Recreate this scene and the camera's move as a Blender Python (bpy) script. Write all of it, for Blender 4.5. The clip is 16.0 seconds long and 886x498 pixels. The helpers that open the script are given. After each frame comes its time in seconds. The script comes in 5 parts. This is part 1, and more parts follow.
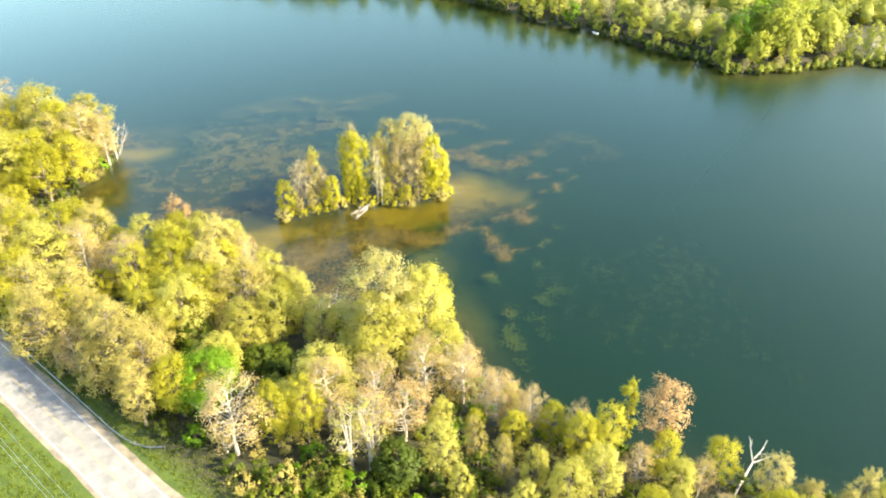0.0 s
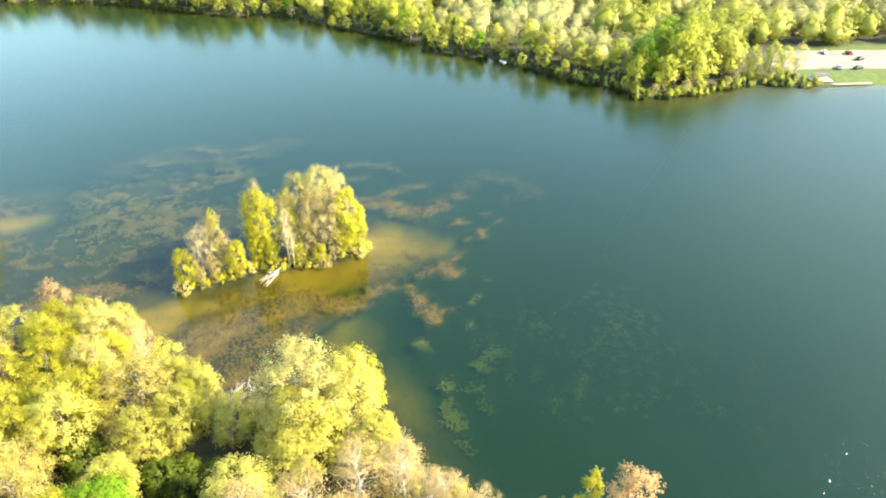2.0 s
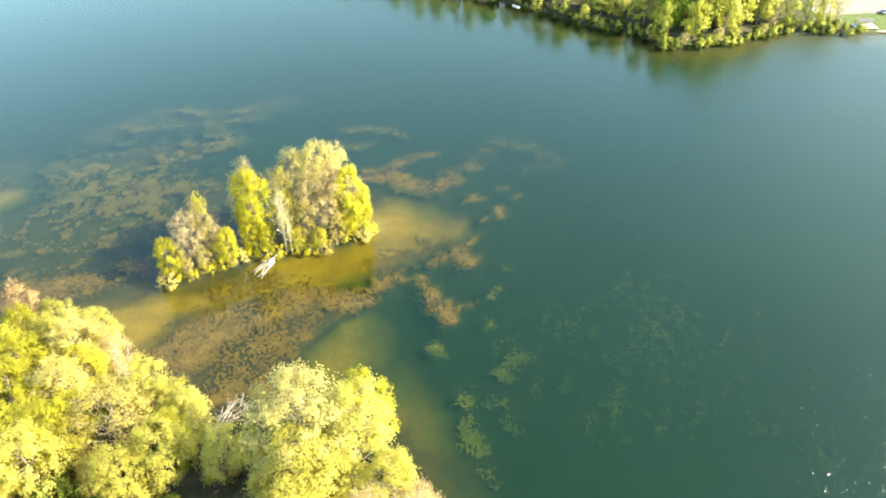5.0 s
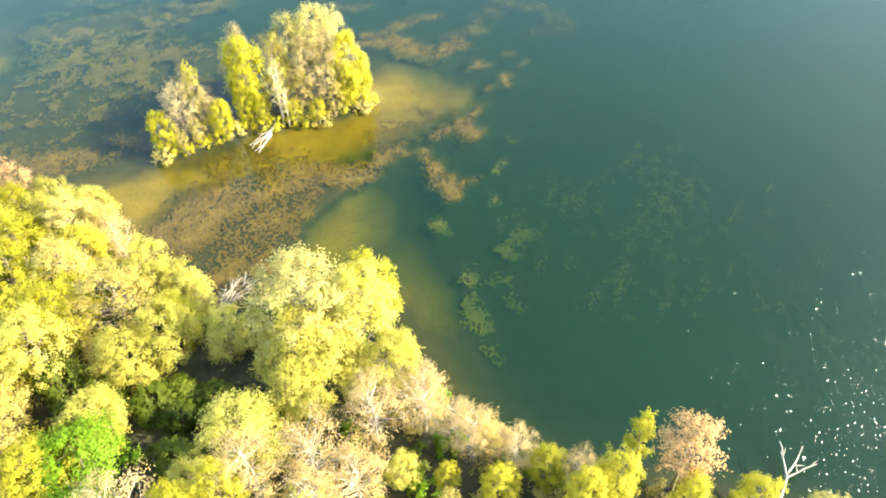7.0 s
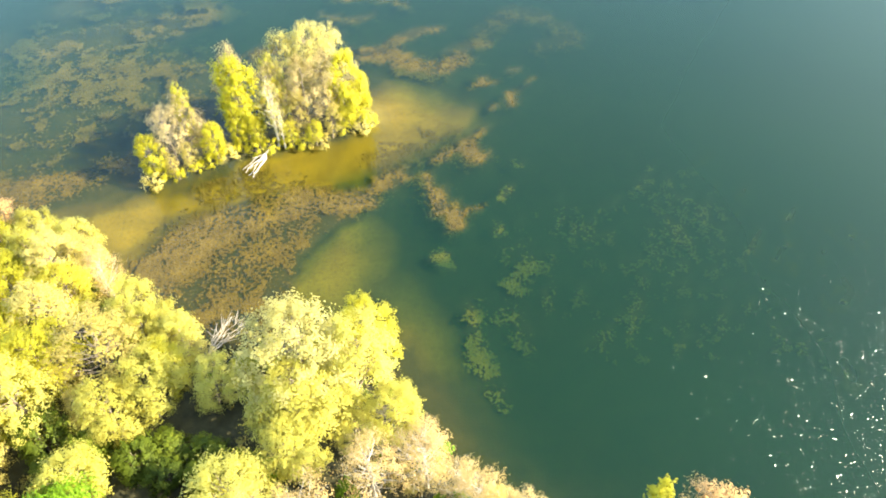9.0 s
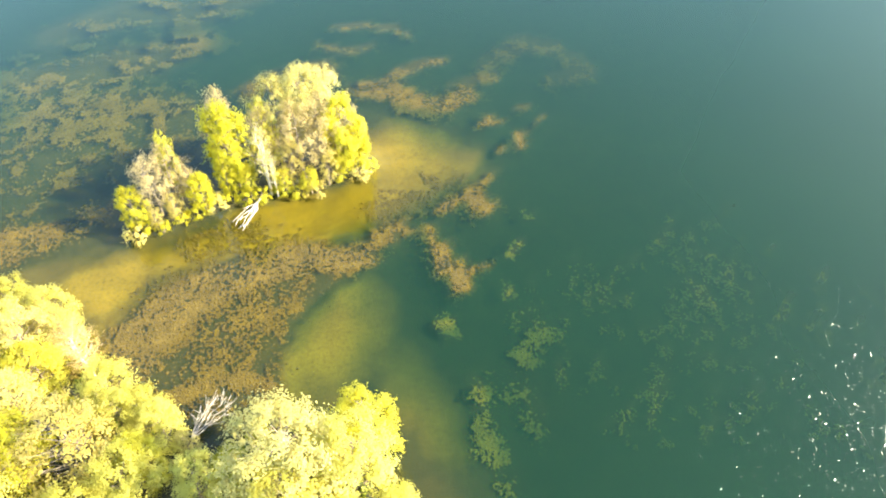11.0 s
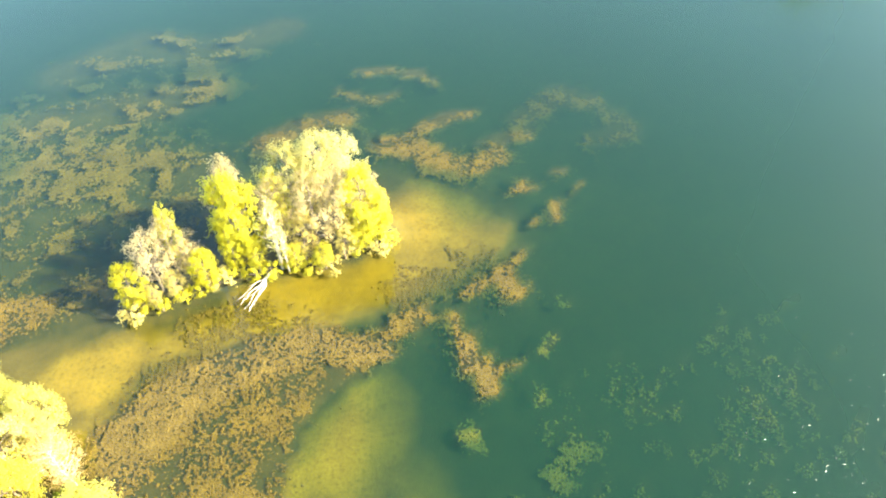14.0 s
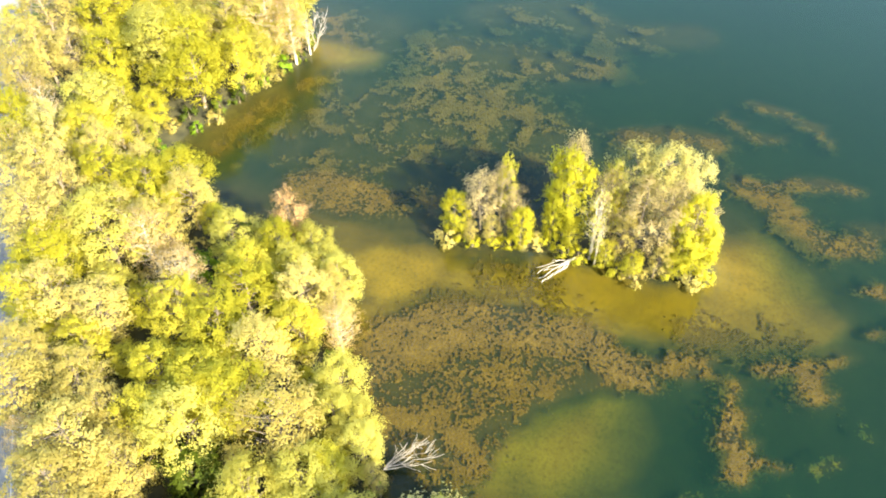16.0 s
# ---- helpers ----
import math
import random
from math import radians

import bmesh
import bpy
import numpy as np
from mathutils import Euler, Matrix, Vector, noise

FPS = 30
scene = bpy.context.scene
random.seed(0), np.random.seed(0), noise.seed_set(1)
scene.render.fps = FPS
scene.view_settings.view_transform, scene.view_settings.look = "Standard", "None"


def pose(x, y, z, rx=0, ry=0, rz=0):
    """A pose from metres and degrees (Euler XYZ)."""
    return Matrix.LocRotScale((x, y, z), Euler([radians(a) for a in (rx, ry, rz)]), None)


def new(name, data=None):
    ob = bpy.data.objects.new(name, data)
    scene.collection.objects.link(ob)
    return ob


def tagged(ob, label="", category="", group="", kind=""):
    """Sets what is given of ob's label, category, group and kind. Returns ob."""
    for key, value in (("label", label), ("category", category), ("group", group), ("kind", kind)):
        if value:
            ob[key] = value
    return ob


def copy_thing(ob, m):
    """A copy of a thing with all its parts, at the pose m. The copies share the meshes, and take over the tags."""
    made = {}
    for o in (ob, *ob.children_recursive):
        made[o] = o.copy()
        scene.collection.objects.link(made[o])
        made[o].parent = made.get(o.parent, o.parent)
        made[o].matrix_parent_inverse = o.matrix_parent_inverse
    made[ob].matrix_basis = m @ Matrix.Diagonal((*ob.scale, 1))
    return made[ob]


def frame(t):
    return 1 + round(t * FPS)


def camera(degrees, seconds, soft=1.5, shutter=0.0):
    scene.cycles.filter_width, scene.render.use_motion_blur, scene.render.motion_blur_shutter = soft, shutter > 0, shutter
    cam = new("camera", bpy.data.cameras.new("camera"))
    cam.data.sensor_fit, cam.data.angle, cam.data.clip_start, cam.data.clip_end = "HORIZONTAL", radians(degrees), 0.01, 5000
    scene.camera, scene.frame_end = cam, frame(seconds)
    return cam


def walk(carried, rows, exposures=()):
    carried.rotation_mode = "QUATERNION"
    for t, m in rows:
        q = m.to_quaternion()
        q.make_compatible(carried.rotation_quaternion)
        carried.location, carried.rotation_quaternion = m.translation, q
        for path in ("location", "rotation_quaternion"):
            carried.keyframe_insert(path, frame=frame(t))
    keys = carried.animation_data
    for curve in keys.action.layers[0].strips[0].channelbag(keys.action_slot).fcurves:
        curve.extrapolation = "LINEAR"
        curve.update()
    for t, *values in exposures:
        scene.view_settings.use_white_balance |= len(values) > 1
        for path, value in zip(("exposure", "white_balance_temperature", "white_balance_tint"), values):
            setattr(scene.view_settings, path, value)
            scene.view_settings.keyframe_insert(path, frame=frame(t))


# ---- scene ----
cam = camera(62.5, 16.0, soft=1.9)
METRES, EYE, TILT, LEAN, TURN = 92.0, 96.9, 2.335, -2.366, 0.0
ROWS = [
    (0.0, 0.0, 0.0, 0.0, -1.87, -34.66, 2.71),
    (0.5, -0.0008, 0.0416, -0.0024, -6.09, -34.79, 2.53),
    (1.0, -0.0079, 0.0895, -0.0038, -9.78, -34.91, 2.28),
    (1.5, -0.0088, 0.1415, -0.0063, -9.78, -34.88, 2.31),
    (2.0, -0.0079, 0.1995, -0.0074, -9.75, -33.44, 2.3),
    (2.5, -0.0062, 0.2589, -0.0087, -9.74, -30.94, 2.24),
    (3.0, -0.0023, 0.3177, -0.0085, -9.71, -28.34, 2.21),
    (3.5, -0.0004, 0.3663, -0.0106, -9.7, -26.16, 2.17),
    (4.0, -0.0002, 0.4007, -0.0187, -9.75, -27.67, 2.19),
    (4.5, 0.0011, 0.4251, -0.0231, -9.76, -32.5, 2.36),
    (5.0, 0.0032, 0.4391, -0.0255, -9.73, -38.38, 2.59),
    (7.5, 0.0157, 0.5072, -0.03, -9.65, -49.65, 2.97),
    (8.0, 0.0193, 0.5308, -0.032, -9.62, -49.67, 2.98),
    (10.5, 0.0451, 0.7148, -0.0362, -9.45, -50.03, 3.1),
    (11.0, 0.0507, 0.7583, -0.0379, -9.45, -50.04, 3.12),
    (11.5, 0.0571, 0.8031, -0.04, -9.44, -50.05, 3.16),
    (12.0, 0.0625, 0.8478, -0.0417, -9.47, -50.03, 3.17),
    (12.5, 0.0675, 0.8899, -0.042, -9.5, -50.04, 3.2),
    (13.0, 0.0722, 0.9275, -0.0421, -9.52, -50.07, 3.24),
    (13.5, 0.0785, 0.9609, -0.0395, -9.44, -50.27, 3.39),
    (14.0, 0.0723, 0.9737, -0.0443, -7.22, -49.88, 3.34),
    (14.5, 0.0688, 0.9772, -0.0475, 2.78, -49.24, 3.7),
    (15.0, 0.0669, 0.9762, -0.0498, 12.44, -48.65, 4.03),
    (15.5, 0.0647, 0.9741, -0.0505, 20.61, -48.19, 4.15),
    (16.0, 0.0633, 0.9722, -0.0497, 27.62, -47.88, 4.15),
]
EXPOSURES = [(0, 2.26), (1.5, 2.5), (3.0, 2.32), (4.2, 2.18), (5.2, 2.57), (8, 2.65), (11, 2.86), (12.5, 3.09), (13.5, 3.19), (14.5, 3.11), (16, 2.42)]
walk(cam, [(t, pose(0, 0, EYE, TILT, LEAN, TURN) @ pose(METRES * x, METRES * y, METRES * z, 90 + pitch, roll, yaw)) for t, x, y, z, yaw, pitch, roll in ROWS], EXPOSURES)

# ---------------------------------------------------------------- world, sun, exposure
SUN_FROM = Vector((0.815, -0.257, 0.52)).normalized()      # towards the sun
world = bpy.data.worlds.new("sky")
scene.world = world
world.use_nodes = True
wn, wl = world.node_tree.nodes, world.node_tree.links
sky = wn.new("ShaderNodeTexSky")
sky.sky_type = 'NISHITA'
sky.sun_disc = False
sky.sun_elevation = math.asin(SUN_FROM.z)
sky.sun_rotation = math.atan2(SUN_FROM.x, SUN_FROM.y)
sky.air_density, sky.dust_density, sky.ozone_density = 1.25, 1.0, 1.8
wn["Background"].inputs["Strength"].default_value = 0.138
wl.new(sky.outputs["Color"], wn["Background"].inputs["Color"])
sun = new("sun", bpy.data.lights.new("sun", 'SUN'))
sun.data.energy, sun.data.angle, sun.data.color = 4.4, radians(0.53), (1.0, 0.89, 0.64)
sun.matrix_world = Matrix.Translation((60, -20, 150)) @ SUN_FROM.to_track_quat('Z', 'Y').to_matrix().to_4x4()

# ---------------------------------------------------------------- materials
MATS = {}


def node(nt, kind, **inputs):
    n = nt.nodes.new(kind)
    for key, value in inputs.items():
        n.inputs[key.replace("_", " ")].default_value = value
    return n


def ramp(nt, fac, stops):
    r = nt.nodes.new("ShaderNodeValToRGB")
    while len(r.color_ramp.elements) < len(stops):
        r.color_ramp.elements.new(0.5)
    for e, (p, c) in zip(r.color_ramp.elements, stops):
        e.position, e.color = p, (*c, 1)
    nt.links.new(fac, r.inputs["Fac"])
    return r.outputs["Color"]


def arith(nt, op, a, b):
    n = nt.nodes.new("ShaderNodeMath")
    n.operation = op
    for i, v in enumerate((a, b)):
        if isinstance(v, (int, float)):
            n.inputs[i].default_value = v
        else:
            nt.links.new(v, n.inputs[i])
    return n.outputs[0]


def mixed(nt, fac, a, b, blend='MIX'):
    n = nt.nodes.new("ShaderNodeMix")
    n.data_type, n.blend_type = 'RGBA', blend
    for i, v in ((0, fac), (6, a), (7, b)):
        if isinstance(v, (int, float)):
            n.inputs[i].default_value = v
        elif isinstance(v, tuple):
            n.inputs[i].default_value = (*v, 1)
        else:
            nt.links.new(v, n.inputs[i])
    return n.outputs[2]


def where(nt, scale, detail=4.0, rough=0.6, kind='noise'):
    """Noise in world metres; scale is one over the size of its lumps."""
    geo = nt.nodes.new("ShaderNodeNewGeometry")
    n = nt.nodes.new("ShaderNodeTexNoise")
    n.inputs["Scale"].default_value, n.inputs["Detail"].default_value, n.inputs["Roughness"].default_value = scale, detail, rough
    nt.links.new(geo.outputs["Position"], n.inputs["Vector"])
    return n.outputs["Fac"]


def attribute(nt, name):
    a = nt.nodes.new("ShaderNodeAttribute")
    a.attribute_name = name
    return a.outputs["Fac"]


def surface(name, rough=0.85, metal=0.0):
    m = bpy.data.materials.new(name)
    m.use_nodes = True
    b = m.node_tree.nodes["Principled BSDF"]
    b.inputs["Roughness"].default_value, b.inputs["Metallic"].default_value = rough, metal
    MATS[name] = m
    return m, m.node_tree, b


def bumped(nt, b, height, strength=0.4, distance=0.05):
    n = node(nt, "ShaderNodeBump", Strength=strength, Distance=distance)
    nt.links.new(height, n.inputs["Height"])
    nt.links.new(n.outputs["Normal"], b.inputs["Normal"])


def noisy(name, dark, light, scale, fine, rough=0.85, metal=0.0, bump=0.4):
    """A surface of two tones, blotched at one scale and grained at another."""
    m, nt, b = surface(name, rough, metal)
    big, small = where(nt, scale), where(nt, fine, 3)
    fac = arith(nt, 'ADD', arith(nt, 'MULTIPLY', big, 0.65), arith(nt, 'MULTIPLY', small, 0.35))
    nt.links.new(ramp(nt, fac, [(0.33, dark), (0.66, light)]), b.inputs["Base Color"])
    bumped(nt, b, small, bump, 0.03)
    return m


def leafage(name, dark, mid, light, through_it=0.4, attr="", speckle=0.22):
    """Leaves: each one a shade of its own, each plant a little different, some light passing through them."""
    m, nt, b = surface(name, 0.6)
    geo, info = nt.nodes.new("ShaderNodeNewGeometry"), nt.nodes.new("ShaderNodeObjectInfo")
    plant = attribute(nt, attr) if attr else info.outputs["Random"]
    fac = arith(nt, 'ADD', arith(nt, 'MULTIPLY', geo.outputs["Random Per Island"], speckle), arith(nt, 'MULTIPLY', plant, 0.74 - speckle))
    fac = arith(nt, 'ADD', fac, arith(nt, 'MULTIPLY', where(nt, 0.45, 2), 0.26))
    col = ramp(nt, fac, [(0.12, dark), (0.5, mid), (0.88, light)])
    nt.links.new(col, b.inputs["Base Color"])
    b.inputs["Specular IOR Level"].default_value = 0.25
    tr = nt.nodes.new("ShaderNodeBsdfTranslucent")
    nt.links.new(col, tr.inputs["Color"])
    mx = node(nt, "ShaderNodeMixShader", Fac=through_it)
    nt.links.new(b.outputs[0], mx.inputs[1])
    nt.links.new(tr.outputs[0], mx.inputs[2])
    nt.links.new(mx.outputs[0], nt.nodes["Material Output"].inputs["Surface"])
    return m


leafage("leaf_yellow", (0.383, 0.351, 0.063), (0.534, 0.500, 0.103), (0.587, 0.551, 0.144), 0.66)
leafage("leaf_lime", (0.325, 0.312, 0.020), (0.490, 0.457, 0.041), (0.570, 0.520, 0.072), 0.66)
leafage("leaf_ochre", (0.347, 0.286, 0.069), (0.486, 0.414, 0.111), (0.551, 0.475, 0.154), 0.58)
leafage("leaf_green", (0.085, 0.17, 0.005), (0.165, 0.28, 0.009), (0.28, 0.39, 0.02), 0.5)
leafage("leaf_tan", (0.376, 0.270, 0.102), (0.510, 0.375, 0.149), (0.560, 0.434, 0.190), 0.56)
leafage("leaf_pale", (0.379, 0.337, 0.103), (0.500, 0.451, 0.154), (0.549, 0.506, 0.219), 0.54)
leafage("leaf_cream", (0.376, 0.331, 0.087), (0.500, 0.442, 0.130), (0.551, 0.497, 0.180), 0.56)
leafage("leaf_sharp", (0.376, 0.351, 0.017), (0.510, 0.475, 0.029), (0.560, 0.520, 0.050), 0.64)
leafage("leaf_bud", (0.298, 0.231, 0.091), (0.433, 0.346, 0.144), (0.538, 0.438, 0.202), 0.5)
leafage("leaf_red", (0.36, 0.215, 0.085), (0.49, 0.32, 0.135), (0.57, 0.41, 0.185), 0.45)
leafage("leaf_olive", (0.045, 0.07, 0.006), (0.11, 0.145, 0.010), (0.23, 0.25, 0.02), 0.45)
leafage("leaf_grass", (0.05, 0.075, 0.004), (0.12, 0.155, 0.008), (0.23, 0.25, 0.018))
leafage("leaf_shore", (0.21, 0.235, 0.022), (0.36, 0.375, 0.040), (0.48, 0.465, 0.085), 0.5)
leafage("leaf_shore_tan", (0.24, 0.205, 0.070), (0.36, 0.31, 0.115), (0.47, 0.42, 0.18), 0.45)
leafage("far_broadleaf", (0.15, 0.175, 0.018), (0.29, 0.30, 0.036), (0.40, 0.39, 0.085), 0.38, "tint", 0.16)
leafage("far_tan", (0.19, 0.18, 0.055), (0.295, 0.28, 0.088), (0.40, 0.38, 0.145), 0.36, "tint", 0.16)
leafage("far_pine", (0.045, 0.070, 0.020), (0.090, 0.125, 0.036), (0.17, 0.20, 0.062), 0.18, "tint", 0.2)
noisy("bark", (0.10, 0.075, 0.05), (0.27, 0.22, 0.16), 0.8, 9, 0.9)
noisy("bark_pale", (0.29, 0.245, 0.175), (0.53, 0.47, 0.37), 0.7, 7, 0.85)
noisy("grey_wood", (0.17, 0.148, 0.118), (0.36, 0.32, 0.265), 1.2, 12, 0.88)
noisy("driftwood", (0.24, 0.21, 0.17), (0.48, 0.44, 0.37), 1.2, 12, 0.85)
noisy("asphalt", (0.14, 0.13, 0.114), (0.27, 0.252, 0.222), 0.5, 14, 0.9)
noisy("dirt", (0.10, 0.08, 0.05), (0.30, 0.25, 0.17), 0.4, 6, 0.95)
noisy("line_white", (0.24, 0.23, 0.21), (0.50, 0.49, 0.46), 0.6, 9, 0.7)
noisy("line_yellow", (0.22, 0.19, 0.14), (0.40, 0.30, 0.14), 0.5, 9, 0.7)
noisy("steel", (0.40, 0.41, 0.42), (0.62, 0.63, 0.64), 0.7, 15, 0.45, 0.8)
noisy("post_wood", (0.12, 0.09, 0.06), (0.24, 0.19, 0.14), 1.5, 12, 0.9)
noisy("gravel", (0.12, 0.10, 0.076), (0.235, 0.202, 0.16), 0.12, 4, 0.95)


def weed_material(name, dark, mid, light):
    m, nt, b = surface(name, 0.95)
    fac = arith(nt, 'ADD', arith(nt, 'MULTIPLY', where(nt, 2.6, 4, 0.75), 0.62), arith(nt, 'MULTIPLY', where(nt, 0.22, 4), 0.38))
    nt.links.new(ramp(nt, fac, [(0.32, dark), (0.5, mid), (0.66, light)]), b.inputs["Base Color"])


weed_material("weed", (0.024, 0.018, 0.004), (0.078, 0.056, 0.010), (0.138, 0.100, 0.020))
weed_material("weed_green", (0.08, 0.068, 0.010), (0.16, 0.132, 0.022), (0.25, 0.20, 0.042))
weed_material("weed_dark", (0.028, 0.024, 0.005), (0.060, 0.047, 0.009), (0.095, 0.073, 0.015))
noisy("white_paint", (0.66, 0.66, 0.65), (0.82, 0.82, 0.80), 0.5, 8, 0.35)


def ground_material():
    m, nt, b = surface("ground", 0.95)
    geo = nt.nodes.new("ShaderNodeNewGeometry")
    litter = ramp(nt, where(nt, 0.3, 6), [(0.35, (0.014, 0.016, 0.005)), (0.65, (0.055, 0.05, 0.018))])
    grass = ramp(nt, where(nt, 0.5, 8, 0.75), [(0.3, (0.025, 0.048, 0.003)), (0.7, (0.085, 0.115, 0.008))])
    land = mixed(nt, attribute(nt, "grass"), litter, grass)
    mud = ramp(nt, where(nt, 0.22, 6, 0.7), [(0.36, (0.008, 0.014, 0.007)), (0.64, (0.026, 0.026, 0.009))])
    sand = ramp(nt, where(nt, 0.16, 5), [(0.3, (0.108, 0.084, 0.003)), (0.7, (0.172, 0.138, 0.005))])
    speck = ramp(nt, where(nt, 1.6, 5, 0.75), [(0.34, (0.45, 0.45, 0.45)), (0.52, (1, 1, 1))])
    sand = mixed(nt, 0.75, sand, speck, 'MULTIPLY')
    broken = arith(nt, 'SUBTRACT', arith(nt, 'MULTIPLY', attribute(nt, "sand"), 1.5), arith(nt, 'MULTIPLY', where(nt, 0.35, 6, 0.7), 0.5))
    clamp = nt.nodes.new("ShaderNodeClamp")
    nt.links.new(broken, clamp.inputs[0])
    bed = mixed(nt, clamp.outputs[0], mud, sand)
    sep = nt.nodes.new("ShaderNodeSeparateXYZ")
    nt.links.new(geo.outputs["Position"], sep.inputs[0])
    wet = nt.nodes.new("ShaderNodeMapRange")
    wet.inputs["From Min"].default_value, wet.inputs["From Max"].default_value = -0.25, 0.08
    nt.links.new(sep.outputs["Z"], wet.inputs["Value"])
    nt.links.new(mixed(nt, wet.outputs[0], bed, land), b.inputs["Base Color"])
    bumped(nt, b, where(nt, 2.5, 5), 0.5, 0.15)


def water_material():
    """Clear over the shallows, murky green where it is deep, and mirror-like with fine ripples on top."""
    m, nt, b = surface("water", 0.05)
    nt.nodes.remove(b)
    depth = attribute(nt, "depth")
    murk = arith(nt, 'SUBTRACT', 1.0, arith(nt, 'POWER', 2.718, arith(nt, 'MULTIPLY', depth, -0.34)))
    clear = nt.nodes.new("ShaderNodeBsdfTransparent")
    nt.links.new(ramp(nt, arith(nt, 'DIVIDE', depth, 4.0), [(0.0, (1, 1, 1)), (0.2, (0.92, 0.84, 0.34)), (0.45, (0.62, 0.74, 0.32)), (1.0, (0.32, 0.6, 0.3))]), clear.inputs["Color"])
    body = nt.nodes.new("ShaderNodeBsdfDiffuse")
    tone = ramp(nt, where(nt, 0.03, 3), [(0.3, (0.0017, 0.0110, 0.0033)), (0.7, (0.0023, 0.0132, 0.0040))])
    nt.links.new(tone, body.inputs["Color"])
    under = nt.nodes.new("ShaderNodeMixShader")
    nt.links.new(murk, under.inputs[0])
    nt.links.new(clear.outputs[0], under.inputs[1])
    nt.links.new(body.outputs[0], under.inputs[2])
    geo = nt.nodes.new("ShaderNodeNewGeometry")
    swell = arith(nt, 'MULTIPLY', where(nt, 0.5, 2), 0.35)
    bump = node(nt, "ShaderNodeBump", Strength=0.5, Distance=0.22)
    nt.links.new(arith(nt, 'ADD', swell, arith(nt, 'MULTIPLY', where(nt, 2.2, 2), 0.12)), bump.inputs["Height"])
    gloss = node(nt, "ShaderNodeBsdfGlossy", Roughness=0.2)
    # a light wind roughens the open water to the east
    sep = nt.nodes.new("ShaderNodeSeparateXYZ")
    nt.links.new(geo.outputs["Position"], sep.inputs[0])
    wind = nt.nodes.new("ShaderNodeMapRange")
    for key, value in (("From Min", 30.0), ("From Max", 130.0), ("To Min", 0.13), ("To Max", 0.40)):
        wind.inputs[key].default_value = value
    wind.interpolation_type = 'SMOOTHSTEP'
    nt.links.new(arith(nt, 'SUBTRACT', arith(nt, 'ADD', sep.outputs["X"], arith(nt, 'MULTIPLY', where(nt, 0.012, 3), 30.0)), arith(nt, 'MULTIPLY', arith(nt, 'MAXIMUM', arith(nt, 'SUBTRACT', sep.outputs["Y"], 170.0), 0.0), 0.8)), wind.inputs["Value"])
    nt.links.new(wind.outputs[0], gloss.inputs["Roughness"])
    gloss.inputs["Color"].default_value = (0.85, 0.97, 0.89, 1)
    fres = node(nt, "ShaderNodeFresnel", IOR=1.345)
    nt.links.new(bump.outputs[0], gloss.inputs["Normal"])
    top = nt.nodes.new("ShaderNodeMixShader")
    nt.links.new(fres.outputs[0], top.inputs[0])
    nt.links.new(under.outputs[0], top.inputs[1])
    nt.links.new(gloss.outputs[0], top.inputs[2])
    nt.links.new(top.outputs[0], nt.nodes["Material Output"].inputs["Surface"])


ground_material()
water_material()
# dark gloss of the loose facets added for sun glints
noisy("ripple", (0.003, 0.012, 0.008), (0.005, 0.018, 0.012), 0.5, 5, 0.16)

# ---------------------------------------------------------------- mesh helpers


def mesh_of(name, verts, faces, *materials, smooth=False, index=None, normals=None):
    me = bpy.data.meshes.new(name)
    me.from_pydata(verts.tolist() if isinstance(verts, np.ndarray) else verts, [], faces.tolist() if isinstance(faces, np.ndarray) else faces)
    for m in materials:
        me.materials.append(MATS[m])
    if index is not None:
        me.polygons.foreach_set("material_index", np.asarray(index, dtype=np.int32))
    if smooth:
        me.polygons.foreach_set("use_smooth", np.ones(len(me.polygons), dtype=bool))
    me.update()
    if normals is not None:
        me.normals_split_custom_set_from_vertices(normals)
    return me


def float_attribute(me, name, values):
    me.attributes.new(name, 'FLOAT', 'POINT').data.foreach_set("value", np.asarray(values, dtype=np.float32))


def part(name, bm, material, parent, label=""):
    me = bpy.data.meshes.new(name)
    bm.to_mesh(me)
    bm.free()
    me.materials.append(MATS[material])
    ob = new(name, me)
    ob.parent = parent
    return tagged(ob, label)


def thing(name, x, y, z, turn, label, category, group="", kind=""):
    ob = new(name)
    ob.matrix_basis = pose(x, y, z, 0, 0, turn)
    return tagged(ob, label, category, group, kind)


def box(bm, cx, cy, cz, sx, sy, sz, m=None, bevel=0.0):
    made = bmesh.ops.create_cube(bm, size=1, matrix=(m or Matrix()) @ Matrix.Translation((cx, cy, cz)) @ Matrix.Diagonal((sx, sy, sz, 1)))
    if bevel:
        edges = list({e for v in made["verts"] for e in v.link_edges})
        bmesh.ops.bevel(bm, geom=edges, offset=bevel, segments=2, affect='EDGES', profile=0.5)


def tube(points, radii, sides=5):
    """Vertices and faces of a tapered limb along points."""
    pts = [Vector(p) for p in points]
    verts, faces = [], []
    for i, p in enumerate(pts):
        way = (pts[min(i + 1, len(pts) - 1)] - pts[max(i - 1, 0)]).normalized()
        a = way.orthogonal().normalized()
        c = way.cross(a)
        for k in range(sides):
            w = 2 * math.pi * k / sides
            verts.append(p + (a * math.cos(w) + c * math.sin(w)) * radii[i])
    for i in range(len(pts) - 1):
        for k in range(sides):
            a, c = i * sides + k, i * sides + (k + 1) % sides
            faces.append((a, c, c + sides, a + sides))
    return verts, faces


def gather(pieces):
    verts, faces = [], []
    for v, f in pieces:
        n = len(verts)
        verts.extend(tuple(p) for p in v)
        faces.extend(tuple(i + n for i in g) for g in f)
    return verts, faces


